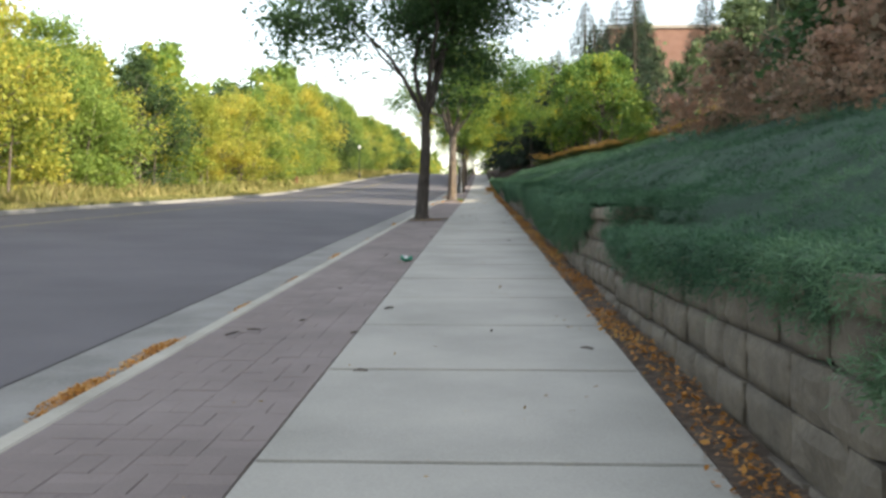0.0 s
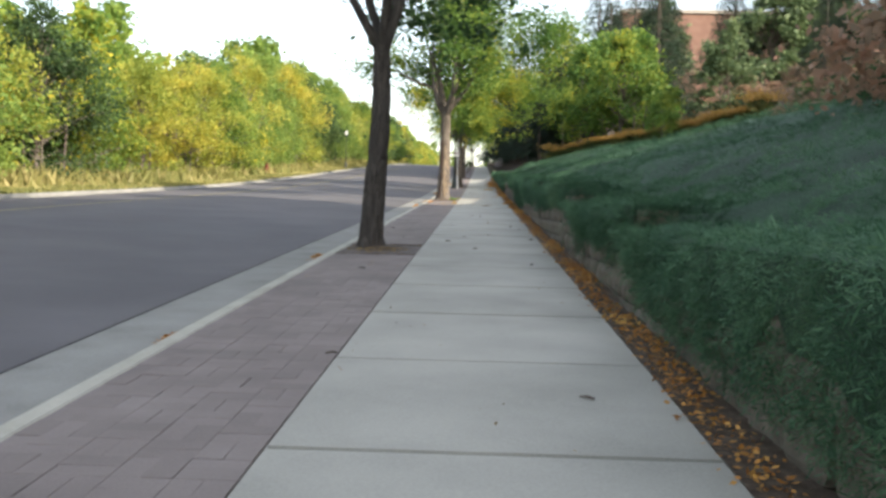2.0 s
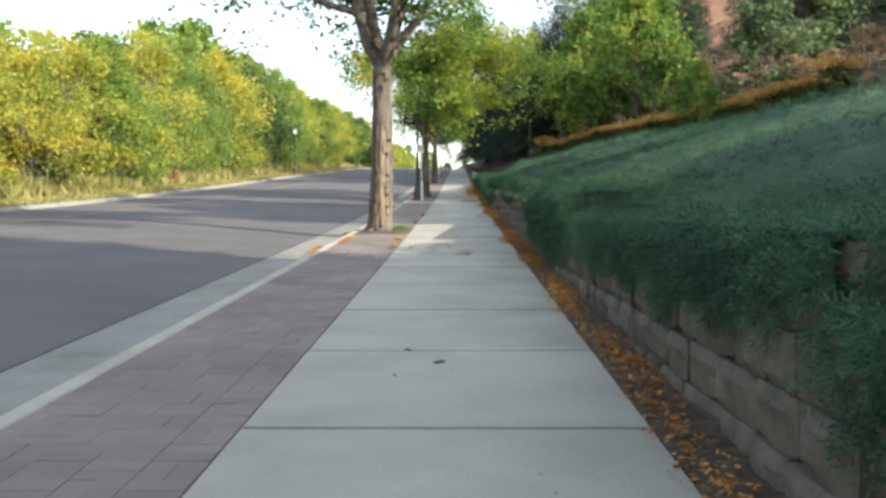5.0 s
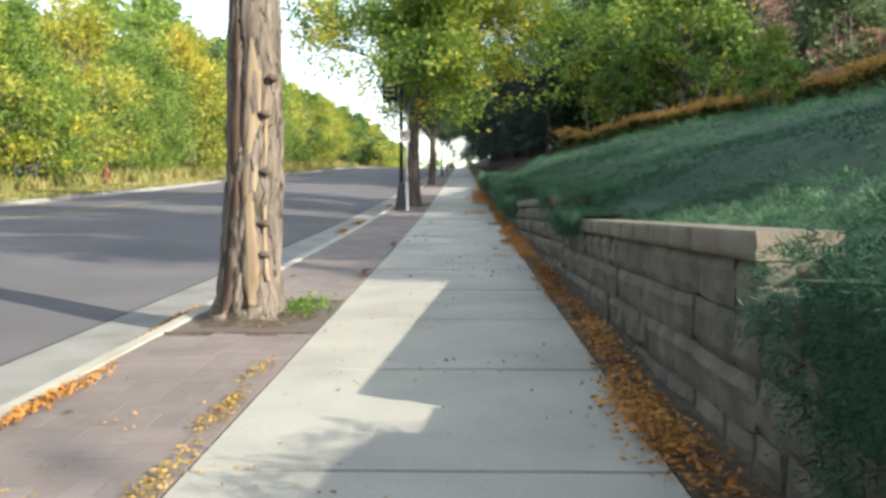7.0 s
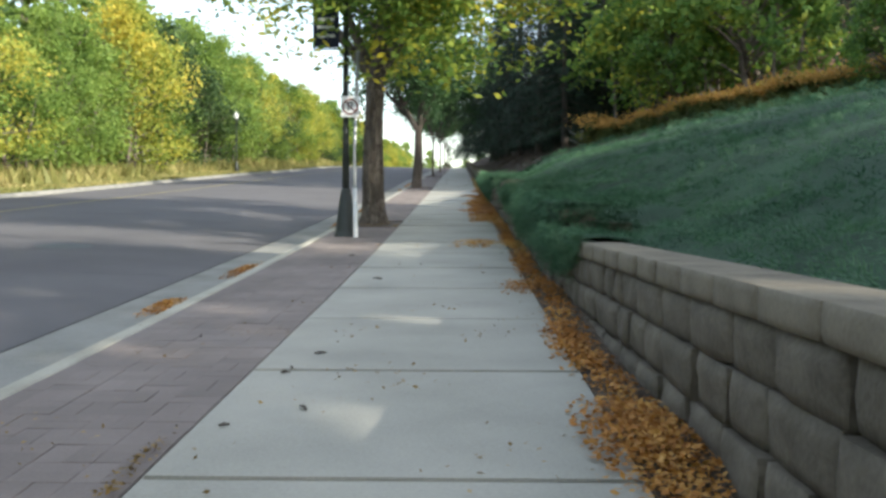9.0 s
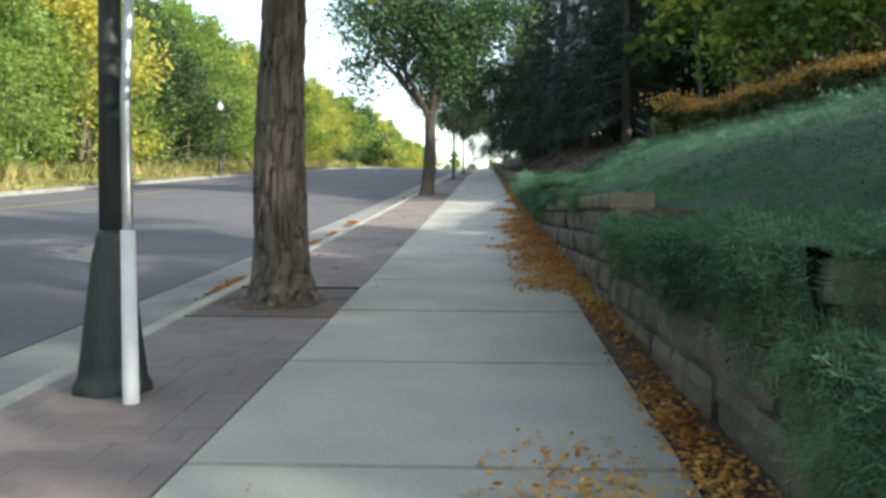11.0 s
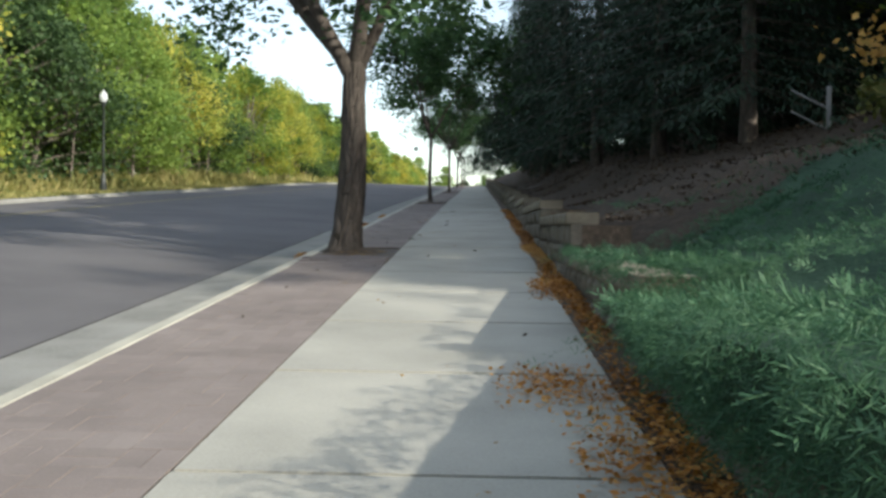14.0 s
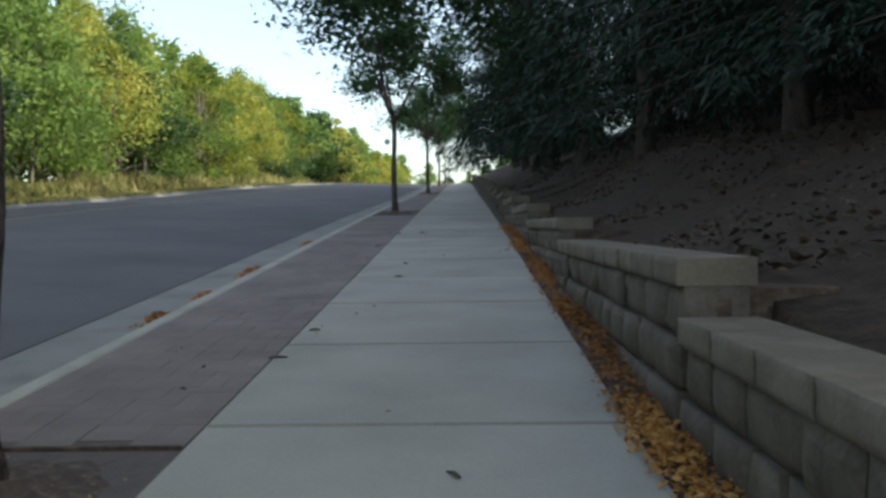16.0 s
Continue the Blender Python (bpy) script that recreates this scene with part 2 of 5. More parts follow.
def mesh(name, verts, faces, material, parent=None, smooth=False):
    me = bpy.data.meshes.new(name)
    me.from_pydata([tuple(v) for v in verts], [], [tuple(f) for f in faces])
    me.materials.append(material)
    if smooth:
        me.polygons.foreach_set("use_smooth", [True] * len(me.polygons))
    ob = new(name, me)
    if parent:
        ob.parent = parent
    return ob


def part(name, bm, material, parent, label=""):
    """Links a bmesh as one mesh object under a thing or a part."""
    me = bpy.data.meshes.new(name)
    bm.to_mesh(me)
    bm.free()
    me.materials.append(material)
    ob = new(name, me)
    ob.parent = parent
    return tagged(ob, label)


def strip(name, xs, ys, fz, material, smooth=True):
    """A sheet over a grid of xs and ys at the height fz(x, y)."""
    v = [(x, y, fz(x, y)) for y in ys for x in xs]
    n = len(xs)
    f = [(j * n + i, j * n + i + 1, (j + 1) * n + i + 1, (j + 1) * n + i) for j in range(len(ys) - 1) for i in range(n - 1)]
    return mesh(name, v, f, material, smooth=smooth)


YS = [-300, -150, -80, -50] + [-30 + 1.5 * i for i in range(140)] + [185, 200, 220, 240, 260, 290, 330, 500, 900, 1490]


def ground_z(x, y):
    if x <= -12.45:
        return verge(max(x, -60), y)
    if x < 1.25:
        return zs(y) - 0.35
    return hill(x, y)


xs_ground = [-900, -300, -120, -60, -40, -30, -24, -20, -17, -15, -13.5, -12.45, -12.4, -6, 1.2, 1.3, 1.6, 2, 2.5, 3, 4, 5, 6, 7, 8, 10, 12, 14, 16, 20, 26, 34, 45, 80, 200, 900]
ground = tagged(strip("ground", xs_ground, YS, ground_z, M_GRASS), "dry grassy ground rising into a hillside", "ground", kind="structure")
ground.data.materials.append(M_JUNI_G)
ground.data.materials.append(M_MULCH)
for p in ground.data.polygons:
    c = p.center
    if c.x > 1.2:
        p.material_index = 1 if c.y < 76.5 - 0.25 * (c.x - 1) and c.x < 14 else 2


def road_z(x, y):
    u = (x - GUT_L) / (ROAD_L - GUT_L)
    return zs(y) - 0.13 + u * far_rise(y) + 0.09 * (1 - (2 * u - 1) ** 2)


road = tagged(strip("road", [ROAD_L + (GUT_L - ROAD_L) * i / 10 for i in range(11)], YS, road_z, M_ASPH), "worn grey asphalt road climbing a hill", "road", kind="structure")


def loft(name, section, ys, material, zf=None):
    """Sweeps a closed section [(x, dz)] along the street."""
    n = len(section)
    zf = zf or (lambda x, y: zs(y))
    v = [(x, y, zf(x, y) + dz) for y in ys for x, dz in section]
    f = [(j * n + i, (j + 1) * n + i, (j + 1) * n + (i + 1) % n, j * n + (i + 1) % n) for j in range(len(ys) - 1) for i in range(n)]
    f += [tuple(range(n)), tuple((len(ys) - 1) * n + i for i in reversed(range(n)))]
    return mesh(name, v, f, material)


KY = [-60, -30] + [-24 + 3 * i for i in range(70)] + [200, 230, 260]
gutter = tagged(loft("gutter", [(KERB_L + 0.02, -0.12), (KERB_L + 0.02, -0.3), (GUT_L, -0.3), (GUT_L, -0.118)], KY, M_GUT), "pale concrete gutter beside the asphalt", "gutter", kind="structure")
kerb = tagged(loft("kerb", [(KERB_R, -0.008), (KERB_R, -0.3), (KERB_L + 0.01, -0.3), (KERB_L - 0.02, -0.11), (KERB_L + 0.015, -0.02), (KERB_L + 0.04, 0.0), (KERB_R - 0.015, 0.0)], KY, M_KERB), "pale concrete kerb with a rounded edge", "kerb", kind="structure")
far_kerb = tagged(loft("far_kerb", [(-12.45, -0.02), (-12.45, -0.4), (-12.0, -0.4), (-12.0, -0.1), (-12.25, -0.115), (-12.29, -0.035), (-12.32, -0.02)], KY, M_GUT, lambda x, y: zs(y) + far_rise(y)), "pale concrete kerb across the road", "kerb", kind="structure")
bed = tagged(loft("paving_bed", [(SW_L, -0.011), (SW_L, -0.3), (KERB_R, -0.3), (KERB_R, -0.011)], KY, M_SAND), "sandy bed under the brick pavers", "paving bed", kind="structure")

M_TAR = mat("dark edge joint", [(0.025, 0.024, 0.024), (0.07, 0.066, 0.064)], scale=9, fine=40, bump=0.4)
edge_joint = tagged(loft("road_edge_joint", [(GUT_L + 0.012, -0.115), (GUT_L + 0.012, -0.16), (GUT_L - 0.022, -0.16), (GUT_L - 0.022, -0.121)], KY, M_TAR), "dark open joint between asphalt and gutter", "joint", kind="structure")
# sidewalk of square slabs
SLAB = 1.53
sidewalk = tagged(loft("sidewalk", [(SW_R, -0.04), (SW_R, -0.3), (SW_L, -0.3), (SW_L, -0.04)], KY, M_TAR), "pale grey concrete sidewalk of square slabs", "sidewalk", kind="structure")


def slab_mesh():
    bm = bmesh.new()
    bmesh.ops.create_cube(bm, size=1)
    for v in bm.verts:
        v.co = Vector((v.co.x * (SW_R - SW_L - 0.004), v.co.y * (SLAB - 0.012), (v.co.z - 0.5) * 0.1))
    top = [e for e in bm.edges if all(v.co.z > -0.01 for v in e.verts)]
    bmesh.ops.bevel(bm, geom=top, offset=0.012, segments=2, affect="EDGES", clamp_overlap=True)
    me = bpy.data.meshes.new("slab")
    bm.to_mesh(me)
    bm.free()
    me.materials.append(M_CONC)
    return me


SLAB_ME = slab_mesh()
JOINT_I = [-12, 0, 1, 5, 6, 12, 13, 26, 29, 31, 40, 47, 48, 50, 51, 131]
JOINT_Y = [-15.4, 3.14, 4.68, 10.4, 11.98, 21.31, 22.87, 43.43, 48.24, 51.4, 65.32, 75.9, 77.42, 80.35, 81.95, 206]
for i in range(-12, 128):
    y0, y1 = np.interp([i, i + 1], JOINT_I, JOINT_Y)
    a, b = zs(y0), zs(y1)
    ob = new("slab", SLAB_ME)
    ob.matrix_world = pose((SW_L + SW_R) / 2, (y0 + y1) / 2, (a + b) / 2 + random.uniform(-0.002, 0.002), math.degrees(math.atan2(b - a, y1 - y0)), 0, 0) @ Matrix.Diagonal((1, (y1 - y0) / SLAB, 1, 1))
    ob.parent = sidewalk


# ---- leaves, trunks and crowns ----
def quads(pts, size, rng, flat=0.0, aspect=0.6, droop=0.0):
    """Leaf-like folded quads at pts: arrays of vertices and faces."""
    n = len(pts)
    a = rng.normal(size=(n, 3))
    a[:, 2] = a[:, 2] * (1 - flat) - droop
    a /= np.linalg.norm(a, axis=1)[:, None] + 1e-9
    b = rng.normal(size=(n, 3))
    b[:, 2] *= 1 - flat
    b -= a * np.sum(a * b, axis=1)[:, None]
    b /= np.linalg.norm(b, axis=1)[:, None] + 1e-9
    s = (size * rng.uniform(0.6, 1.4, n))[:, None]
    p = np.asarray(pts)
    v = np.stack([p - a * s, p + b * s * aspect, p + a * s, p - b * s * aspect], axis=1).reshape(-1, 3)
    f = np.arange(4 * n).reshape(n, 4)
    return v, f


def raw_mesh(name, v, f, material):
    me = bpy.data.meshes.new(name)
    me.vertices.add(len(v))
    me.vertices.foreach_set("co", np.asarray(v, dtype=np.float32).ravel())
    k = f.shape[1]
    me.loops.add(f.size)
    me.loops.foreach_set("vertex_index", f.ravel().astype(np.int32))
    me.polygons.add(len(f))
    me.polygons.foreach_set("loop_start", np.arange(0, f.size, k, dtype=np.int32))
    me.update(calc_edges=True)
    me.materials.append(material)
    return me


def tube(bm, path, sides=8, lumps=0.0, rng=None, close=True):
    """A tapered tube along [(point, radius)]."""
    rings = []
    for i, (p, r) in enumerate(path):
        p = Vector(p)
        q = Vector(path[min(i + 1, len(path) - 1)][0]) - Vector(path[max(i - 1, 0)][0])
        rot = Vector((0, 0, 1)).rotation_difference(q).to_matrix()
        ring = []
        for k in range(sides):
            a = 2 * math.pi * k / sides
            rr = r * (1 + (lumps * (rng.random() - 0.5) if rng else 0))
            ring.append(bm.verts.new(p + rot @ Vector((rr * math.cos(a), rr * math.sin(a), 0))))
        rings.append(ring)
    for r0, r1 in zip(rings, rings[1:]):
        for k in range(sides):
            f = bm.faces.new((r0[k], r0[(k + 1) % sides], r1[(k + 1) % sides], r1[k]))
            f.smooth = True
    if close:
        bm.faces.new(rings[-1])
    return rings


def grow(rng, base, direction, length, radius, depth, tips, segs, bend=0.25):
    """Recursive limbs: fills segs with tube paths and tips with crown points."""
    p, d = Vector(base), Vector(direction).normalized()
    path = [(p.copy(), radius)]
    n = 4
    for i in range(n):
        d = (d + Vector(rng.normal(size=3)) * bend * 0.5 + Vector((0, 0, 0.06))).normalized()
        p = p + d * length / n
        path.append((p.copy(), radius * (1 - 0.55 * (i + 1) / n)))
        if depth <= 1:
            tips.append(p.copy())
    segs.append((path, depth))
    if depth > 0:
        for k in range(3 if depth > 1 else 4):
            nd = (d + Vector(rng.normal(size=3)) * 0.62).normalized()
            nd.z = max(nd.z, -0.1)
            j = rng.integers(2, n + 1)
            grow(rng, path[j][0], nd, length * rng.uniform(0.55, 0.8), path[j][1] * 0.72, depth - 1, tips, segs, bend)


def street_tree(name, seed, trunk_r, fork, height, spread, leafm, leaves, bend=(0, 0), leaf=0.055, limbs=5, lean=(0, 0), low=0.0, side=0.0, furrow=0.12, barkm=None):
    """A street tree: flared trunk with ridged bark, forking limbs, airy crown."""
    rng = np.random.default_rng(seed)
    root = new(name)
    bm = bmesh.new()
    path = []
    nr, ns = (110, 90) if trunk_r > 0.1 else (24, 16)
    for i in range(nr):
        u = i / (nr - 1)
        r = trunk_r * (1.0 - 0.28 * u) * (1 + 0.55 * math.exp(-u * fork / 0.12))
        x = lean[0] * u + bend[0] * math.sin(math.pi * u) + 0.012 * math.sin(7 * u + seed)
        y = lean[1] * u + bend[1] * math.sin(math.pi * u)
        path.append(((x, y, -0.08 + u * (fork + 0.08)), r))
    rings = tube(bm, path, sides=ns)
    for i, ring in enumerate(rings):
        c = Vector(path[i][0])
        for k, v in enumerate(ring):
            a = 2 * math.pi * k / ns
            zz = i * fork / (nr - 1)
            rr = path[i][1]
            q = Vector((math.cos(a) * rr / 0.06 + seed, math.sin(a) * rr / 0.06, zz / 0.38))
            q += Vector((noise.noise(q * 0.7), noise.noise(q * 0.7 + Vector((9, 0, 0))), 0)) * 0.5
            cell = noise.voronoi(q)[0]
            groove = max(0.0, 1 - (cell[1] - cell[0]) / 0.3)
            f = 1 - furrow * groove * groove + 0.3 * furrow * noise.noise(q * 1.7) + 0.05 * noise.noise((math.cos(a) * 1.5, math.sin(a) * 1.5, zz * 1.3 + seed))
            f += 0.2 * math.exp(-zz * 7) * math.sin(4 * a + seed)
            v.co = c + (v.co - c) * f
            v.co.z = max(v.co.z, -0.1)
    trunk = part("trunk", bm, barkm or M_BARK, root)
    top = Vector(path[-1][0])
    tips, segs = [], []
    for k in range(limbs):
        a = 2 * math.pi * (k + rng.uniform(-0.25, 0.25)) / limbs
        out = rng.uniform(0.35, 0.85)
        grow(rng, top - Vector((0, 0, rng.uniform(0, 0.25))), (math.cos(a) * out, math.sin(a) * out, 1), height * rng.uniform(0.4, 0.52), trunk_r * rng.uniform(0.42, 0.6), 3, tips, segs)
    bm = bmesh.new()
    for path, depth in segs:
        tube(bm, path, sides=(4, 5, 6, 9)[depth])
    part("branchwork", bm, barkm or M_BARK, root)
    t = np.array([tuple(p) for p in tips])
    t[:, :2] = top.xy[:] + (t[:, :2] - np.array(top.xy[:])) * spread
    t[:, 0] += side * np.clip((t[:, 2] - fork) / 2.5, 0, 1)
    if low:
        extra = t[rng.integers(0, len(t), len(t) // 2)].copy()
        extra[:, 2] -= rng.uniform(0.2, 1.0, len(extra)) * low
        t = np.concatenate([t, extra])
    idx = rng.integers(0, len(t), leaves)
    pts = t[idx] + rng.normal(size=(leaves, 3)) * np.array([0.26, 0.26, 0.13])
    v, f = quads(pts, leaf, rng, flat=0.55, aspect=0.5)
    crown = new("crown", raw_mesh("crown", v, f, leafm))
    crown.parent = root
    return root


def wood_tree(name, seed, height, width, leafm, leaves, leaf=0.16, bare=0.12, shrub=False):
    """A woodland tree: thin trunk, boughs and an uneven crown of leaf clumps down to low growth."""
    rng = np.random.default_rng(seed)
    root = new(name)
    bm = bmesh.new()
    path = [((0.15 * math.sin(i * 1.3 + seed), 0.15 * math.cos(i * 1.7 + seed), height * 0.8 * i / 6 - 0.2), 0.035 * height * 0.5 * (1 - i / 7)) for i in range(7)]
    tube(bm, path, sides=7)
    clumps = []
    for k in range(64):
        u = bare + (1 - bare) * rng.random() ** 0.8
        prof = math.sin(math.pi * min(1, 0.16 + 0.84 * u) ** 0.75) ** 0.7
        a, r = rng.uniform(0, 2 * math.pi), width * 0.5 * prof * rng.uniform(0.45, 1.05)
        c = Vector((r * math.cos(a), r * math.sin(a), u * height * rng.uniform(0.84, 1.06)))
        clumps.append((c, rng.uniform(0.25, 0.6) * width * 0.3 * (1 - 0.35 * u)))
        s = Vector((0, 0, max(0.2, c.z * 0.62)))
        if not shrub:
            tube(bm, [(s, 0.03), ((s + c) / 2 + Vector((0, 0, 0.12)), 0.02), (c, 0.008)], sides=4)
    for k in range(0 if shrub else 3):
        a, out = rng.uniform(0, 2 * math.pi), rng.uniform(0.5, 1.2)
        foot = Vector((out * math.cos(a), out * math.sin(a), -0.2))
        tube(bm, [(foot, 0.05), (foot * 1.15 + Vector((0, 0, 0.3 * height)), 0.04), (foot * rng.uniform(0.9, 1.7) + Vector((0, 0, 0.62 * height)), 0.015)], sides=5)
    part("trunk", bm, M_BARK if shrub else M_BARK_PALE, root)
    per = leaves // len(clumps)
    pts = []
    for c, r in clumps:
        d = rng.normal(size=(per, 3)) * r * 0.62
        d[:, 2] *= 0.75
        pts.append(np.array(c) + d)
    pts = np.concatenate(pts)
    v, f = quads(pts, leaf, rng, flat=0.3, aspect=0.6)
    crown = new("crown", raw_mesh("crown", v, f, leafm))
    crown.parent = root
    return root


def spruce(name, seed, height, width, bare=0.1, twigs=9000):
    """A spruce: straight trunk and drooping whorls of needle sprays."""
    rng = np.random.default_rng(seed)
    root = new(name)
    bm = bmesh.new()
    tube(bm, [((0, 0, -0.3), 0.19), ((0, 0, 0.5), 0.15), ((0.04, 0, height * 0.5), 0.1), ((0, 0, height), 0.015)], sides=9)
    pts, ways = [], []
    z = height * bare
    while z < height * 0.98:
        u = z / height
        r = width * 0.5 * (1 - u) ** 0.85
        n = 7
        for k in range(n):
            a = 2 * math.pi * (k + rng.random()) / n
            rr = r * rng.uniform(0.75, 1.1)
            d = np.array([math.cos(a), math.sin(a), -0.12 - 0.25 * (1 - u)])
            e = np.array([0, 0, z]) + d * rr
            tube(bm, [((0, 0, z), 0.02), (tuple(e), 0.004)], sides=3)
            m = max(8, int(twigs * rr / (width * 0.5) / 120))
            u2 = rng.random(m) ** 0.75
            side = np.array([-math.sin(a), math.cos(a), 0]) * rng.choice([-1, 1], m)[:, None]
            way = d * 0.75 + side * rng.uniform(0.3, 1.1, m)[:, None] + rng.normal(size=(m, 3)) * 0.22 + np.array([0, 0, -0.3])
            spread = (0.1 + 0.5 * (1 - u2))[:, None] * min(1.0, rr / 2)
            pts.append(np.array([0, 0, z]) + d * (rr * (0.12 + 0.88 * u2))[:, None] + side * spread * rng.random(m)[:, None] + np.array([0, 0, 0.1]) * rng.normal(size=(m, 1)))
            ways.append(way / np.linalg.norm(way, axis=1)[:, None])
        z += height * 0.035
    part("trunk", bm, M_BARK, root)
    pts, ways = np.concatenate(pts), np.concatenate(ways)
    n = len(pts)
    w = np.cross(ways, rng.normal(size=(n, 3)) * 0.45 + np.array([0, 0, 1.0]))
    w *= 0.017 / (np.linalg.norm(w, axis=1)[:, None] + 1e-9)
    ln = ways * rng.uniform(0.08, 0.2, n)[:, None]
    sag = np.array([0, 0, -0.03])
    v = np.stack([pts, pts + ln * 0.45 + w, pts + ln + sag, pts + ln * 0.45 - w], axis=1).reshape(-1, 3)
    f = np.arange(4 * n).reshape(n, 4)
    crown = new("crown", raw_mesh("crown", v, f, L_SPRUCE))
    crown.parent = root
    return root


def put(ob, x, y, z, turn=0.0, scale=1.0):
    ob.matrix_world = pose(x, y, z, 0, 0, turn) @ Matrix.Scale(scale, 4)
    return ob


def again(ob, x, y, z, turn, scale):
    c = copy_thing(ob, pose(x, y, z, 0, 0, turn))
    c.scale = (scale, scale, scale * random.uniform(0.92, 1.1))
    return c


# street trees
TREES = [
    # along, across, trunk radius, fork height, crown, seed, leaves, bend, lean, spread, side, furrow, count, label
    (21.85, -1.36, 0.145, 2.5, 4.8, 3, L_LOCUST, (0.02, 0), (0.1, 0), 1.2, 0.1, 0.2, 34000, "street tree with ridged grey bark and airy green crown"),
    (41.95, -1.28, 0.215, 3.0, 4.9, 5, L_MIXED, (0.0, 0), (0.06, 0), 1.15, 0.5, 0.15, 36000, "old street tree, its bark torn open over pale wood"),
    (61.1, -1.22, 0.195, 2.45, 5.2, 8, L_YELLOW, (0.0, 0), (0.03, 0), 1.35, 1.0, 0.24, 60000, "street tree with deeply furrowed bark and golden leaves"),
    (79.6, -1.36, 0.185, 2.2, 4.5, 11, L_LOCUST, (0.02, 0), (0.1, 0), 1.1, 0.0, 0.16, 28000, "leaning street tree with smooth grey-brown bark and green crown"),
]
street, BARKS = [], (M_BARK_DARK, M_BARK_PALE, M_BARK_PALE, M_BARK_SMOOTH)
for y, x, r, fork, h, seed, lm, bend, lean, spread, side, furrow, count, label in TREES:
    t = put(street_tree("street_tree", seed, r, fork, h, spread, lm, count, bend, low=1.0, side=side, lean=lean, furrow=furrow, leaf=0.06, barkm=BARKS[len(street)]), x, y, zs(y))
    street.append(tagged(t, label, "tree", "street trees"))
young = street_tree("young_street_tree", 21, 0.065, 2.1, 4.5, 0.95, L_LOCUST, 12000, leaf=0.08, limbs=5, low=0.6)
put(young, -1.25, 97, zs(97))
tagged(young, "slender young street tree with green crown", "tree", "street trees")
for y in (116, 135, 154, 173):
    again(young, -1.25, y, zs(y), y * 7, 1.08)

# woods across the road
WOOD_M = (L_WOODY, L_WOODG, L_WOODY, L_WOODD, L_YELLOW)
WOOD_L = ("yellowing leafy tree at the edge of the woods", "green leafy tree at the edge of the woods", "ochre-green leafy tree at the edge of the woods", "dark green leafy tree in the woods", "bright yellow leafy tree in the woods")
kinds, light = [], []
rw = random.Random(4)
for i in range(5):
    k = put(wood_tree("woodland_tree", 31 + i, 6.8, 5.8, WOOD_M[i], 12500, leaf=0.078, bare=0.07), -18 + (i % 2), 34 + i * 4.1, verge(-18, 34 + 4.1 * i) - 0.1)
    kinds.append(tagged(k, WOOD_L[i], "tree", "woodland trees"))
    k = put(wood_tree("woodland_tree", 81 + i, 7.2, 6.0, WOOD_M[i], 2800, leaf=0.2, bare=0.1), -23, 30 + i * 4.6, verge(-23, 30 + 4.6 * i) - 0.1)
    light.append(tagged(k, WOOD_L[i], "tree", "woodland trees"))
y = 14.0
while y < 330:
    near = 24 < y < 165
    for row, x0 in enumerate((-17.6, -22.5, -29)):
        if row == 2 and (y > 60 or y < 25):
            continue
        yy, x = y + rw.uniform(-1.2, 1.2), x0 + rw.uniform(-1.1, 1.1)
        if row == 0 and 33 < yy < 52 or row == 1 and 29 < yy < 49:
            if rw.random() < 0.6:
                continue
        pick = rw.choices(range(5), (4, 3, 4, 0.7, 2.0) if yy < 66 else (2, 5, 2.5, 1.2, 0.5) if yy < 92 else (1, 4, 1, 4, 0.4) if yy < 125 else (3, 4, 2, 1, 1))[0]
        src = kinds[pick] if row == 0 and near else light[pick]
        sc = rw.uniform(0.85, 1.12) * (1 + 0.12 * row) * float(np.interp(yy, [30, 60, 85, 100, 125, 150], [0.95, 0.98, 1.05, 1.3, 1.25, 1.1]))
        again(src, x, yy, verge(x, yy) - 0.1, rw.uniform(0, 360), sc)
    y += 3.9 if near else 6.5

# spruces on the slope
sp = [spruce("spruce", 51 + i, 9 + i, 7.0, bare=0.12, twigs=27000) for i in range(2)]
SPR = [(3.6, 86.6, 0.95), (3.1, 92.0, 1.0), (4.4, 83.5, 0.9), (2.8, 97.5, 1.05), (7.2, 89.5, 1.05), (6.9, 95, 1.0), (2.7, 103, 1.05), (2.7, 109, 1.05), (2.8, 116, 1.05), (2.9, 124, 1.05), (11.5, 98, 1.5), (12, 111, 1.9), (15, 120, 1.9), (21, 70, 0.7), (24.2, 104, 1.5), (14, 88, 1.5), (15, 92.5, 1.6), (14.5, 103, 1.6), (31.8, 104, 1.5), (36, 106, 1.6), (5.4, 88.6, 0.9), (5.5, 94.6, 0.9), (6, 100, 1.0), (7, 104, 1.1), (8, 113, 1.1), (4.6, 134, 1.0), (4.6, 146, 1.0), (6.4, 86.6, 1.0)]
for i, (x, y, s) in enumerate(SPR):
    if i < 2:
        put(sp[i], x, y, hill(x, y) - 0.05, 0, s)
        tagged(sp[i], "dark green spruce with bare lower trunk standing in mulch", "spruce", "spruces on the slope")
    else:
        again(sp[i % 2], x, y, hill(x, y) - 0.05, i * 77, s)

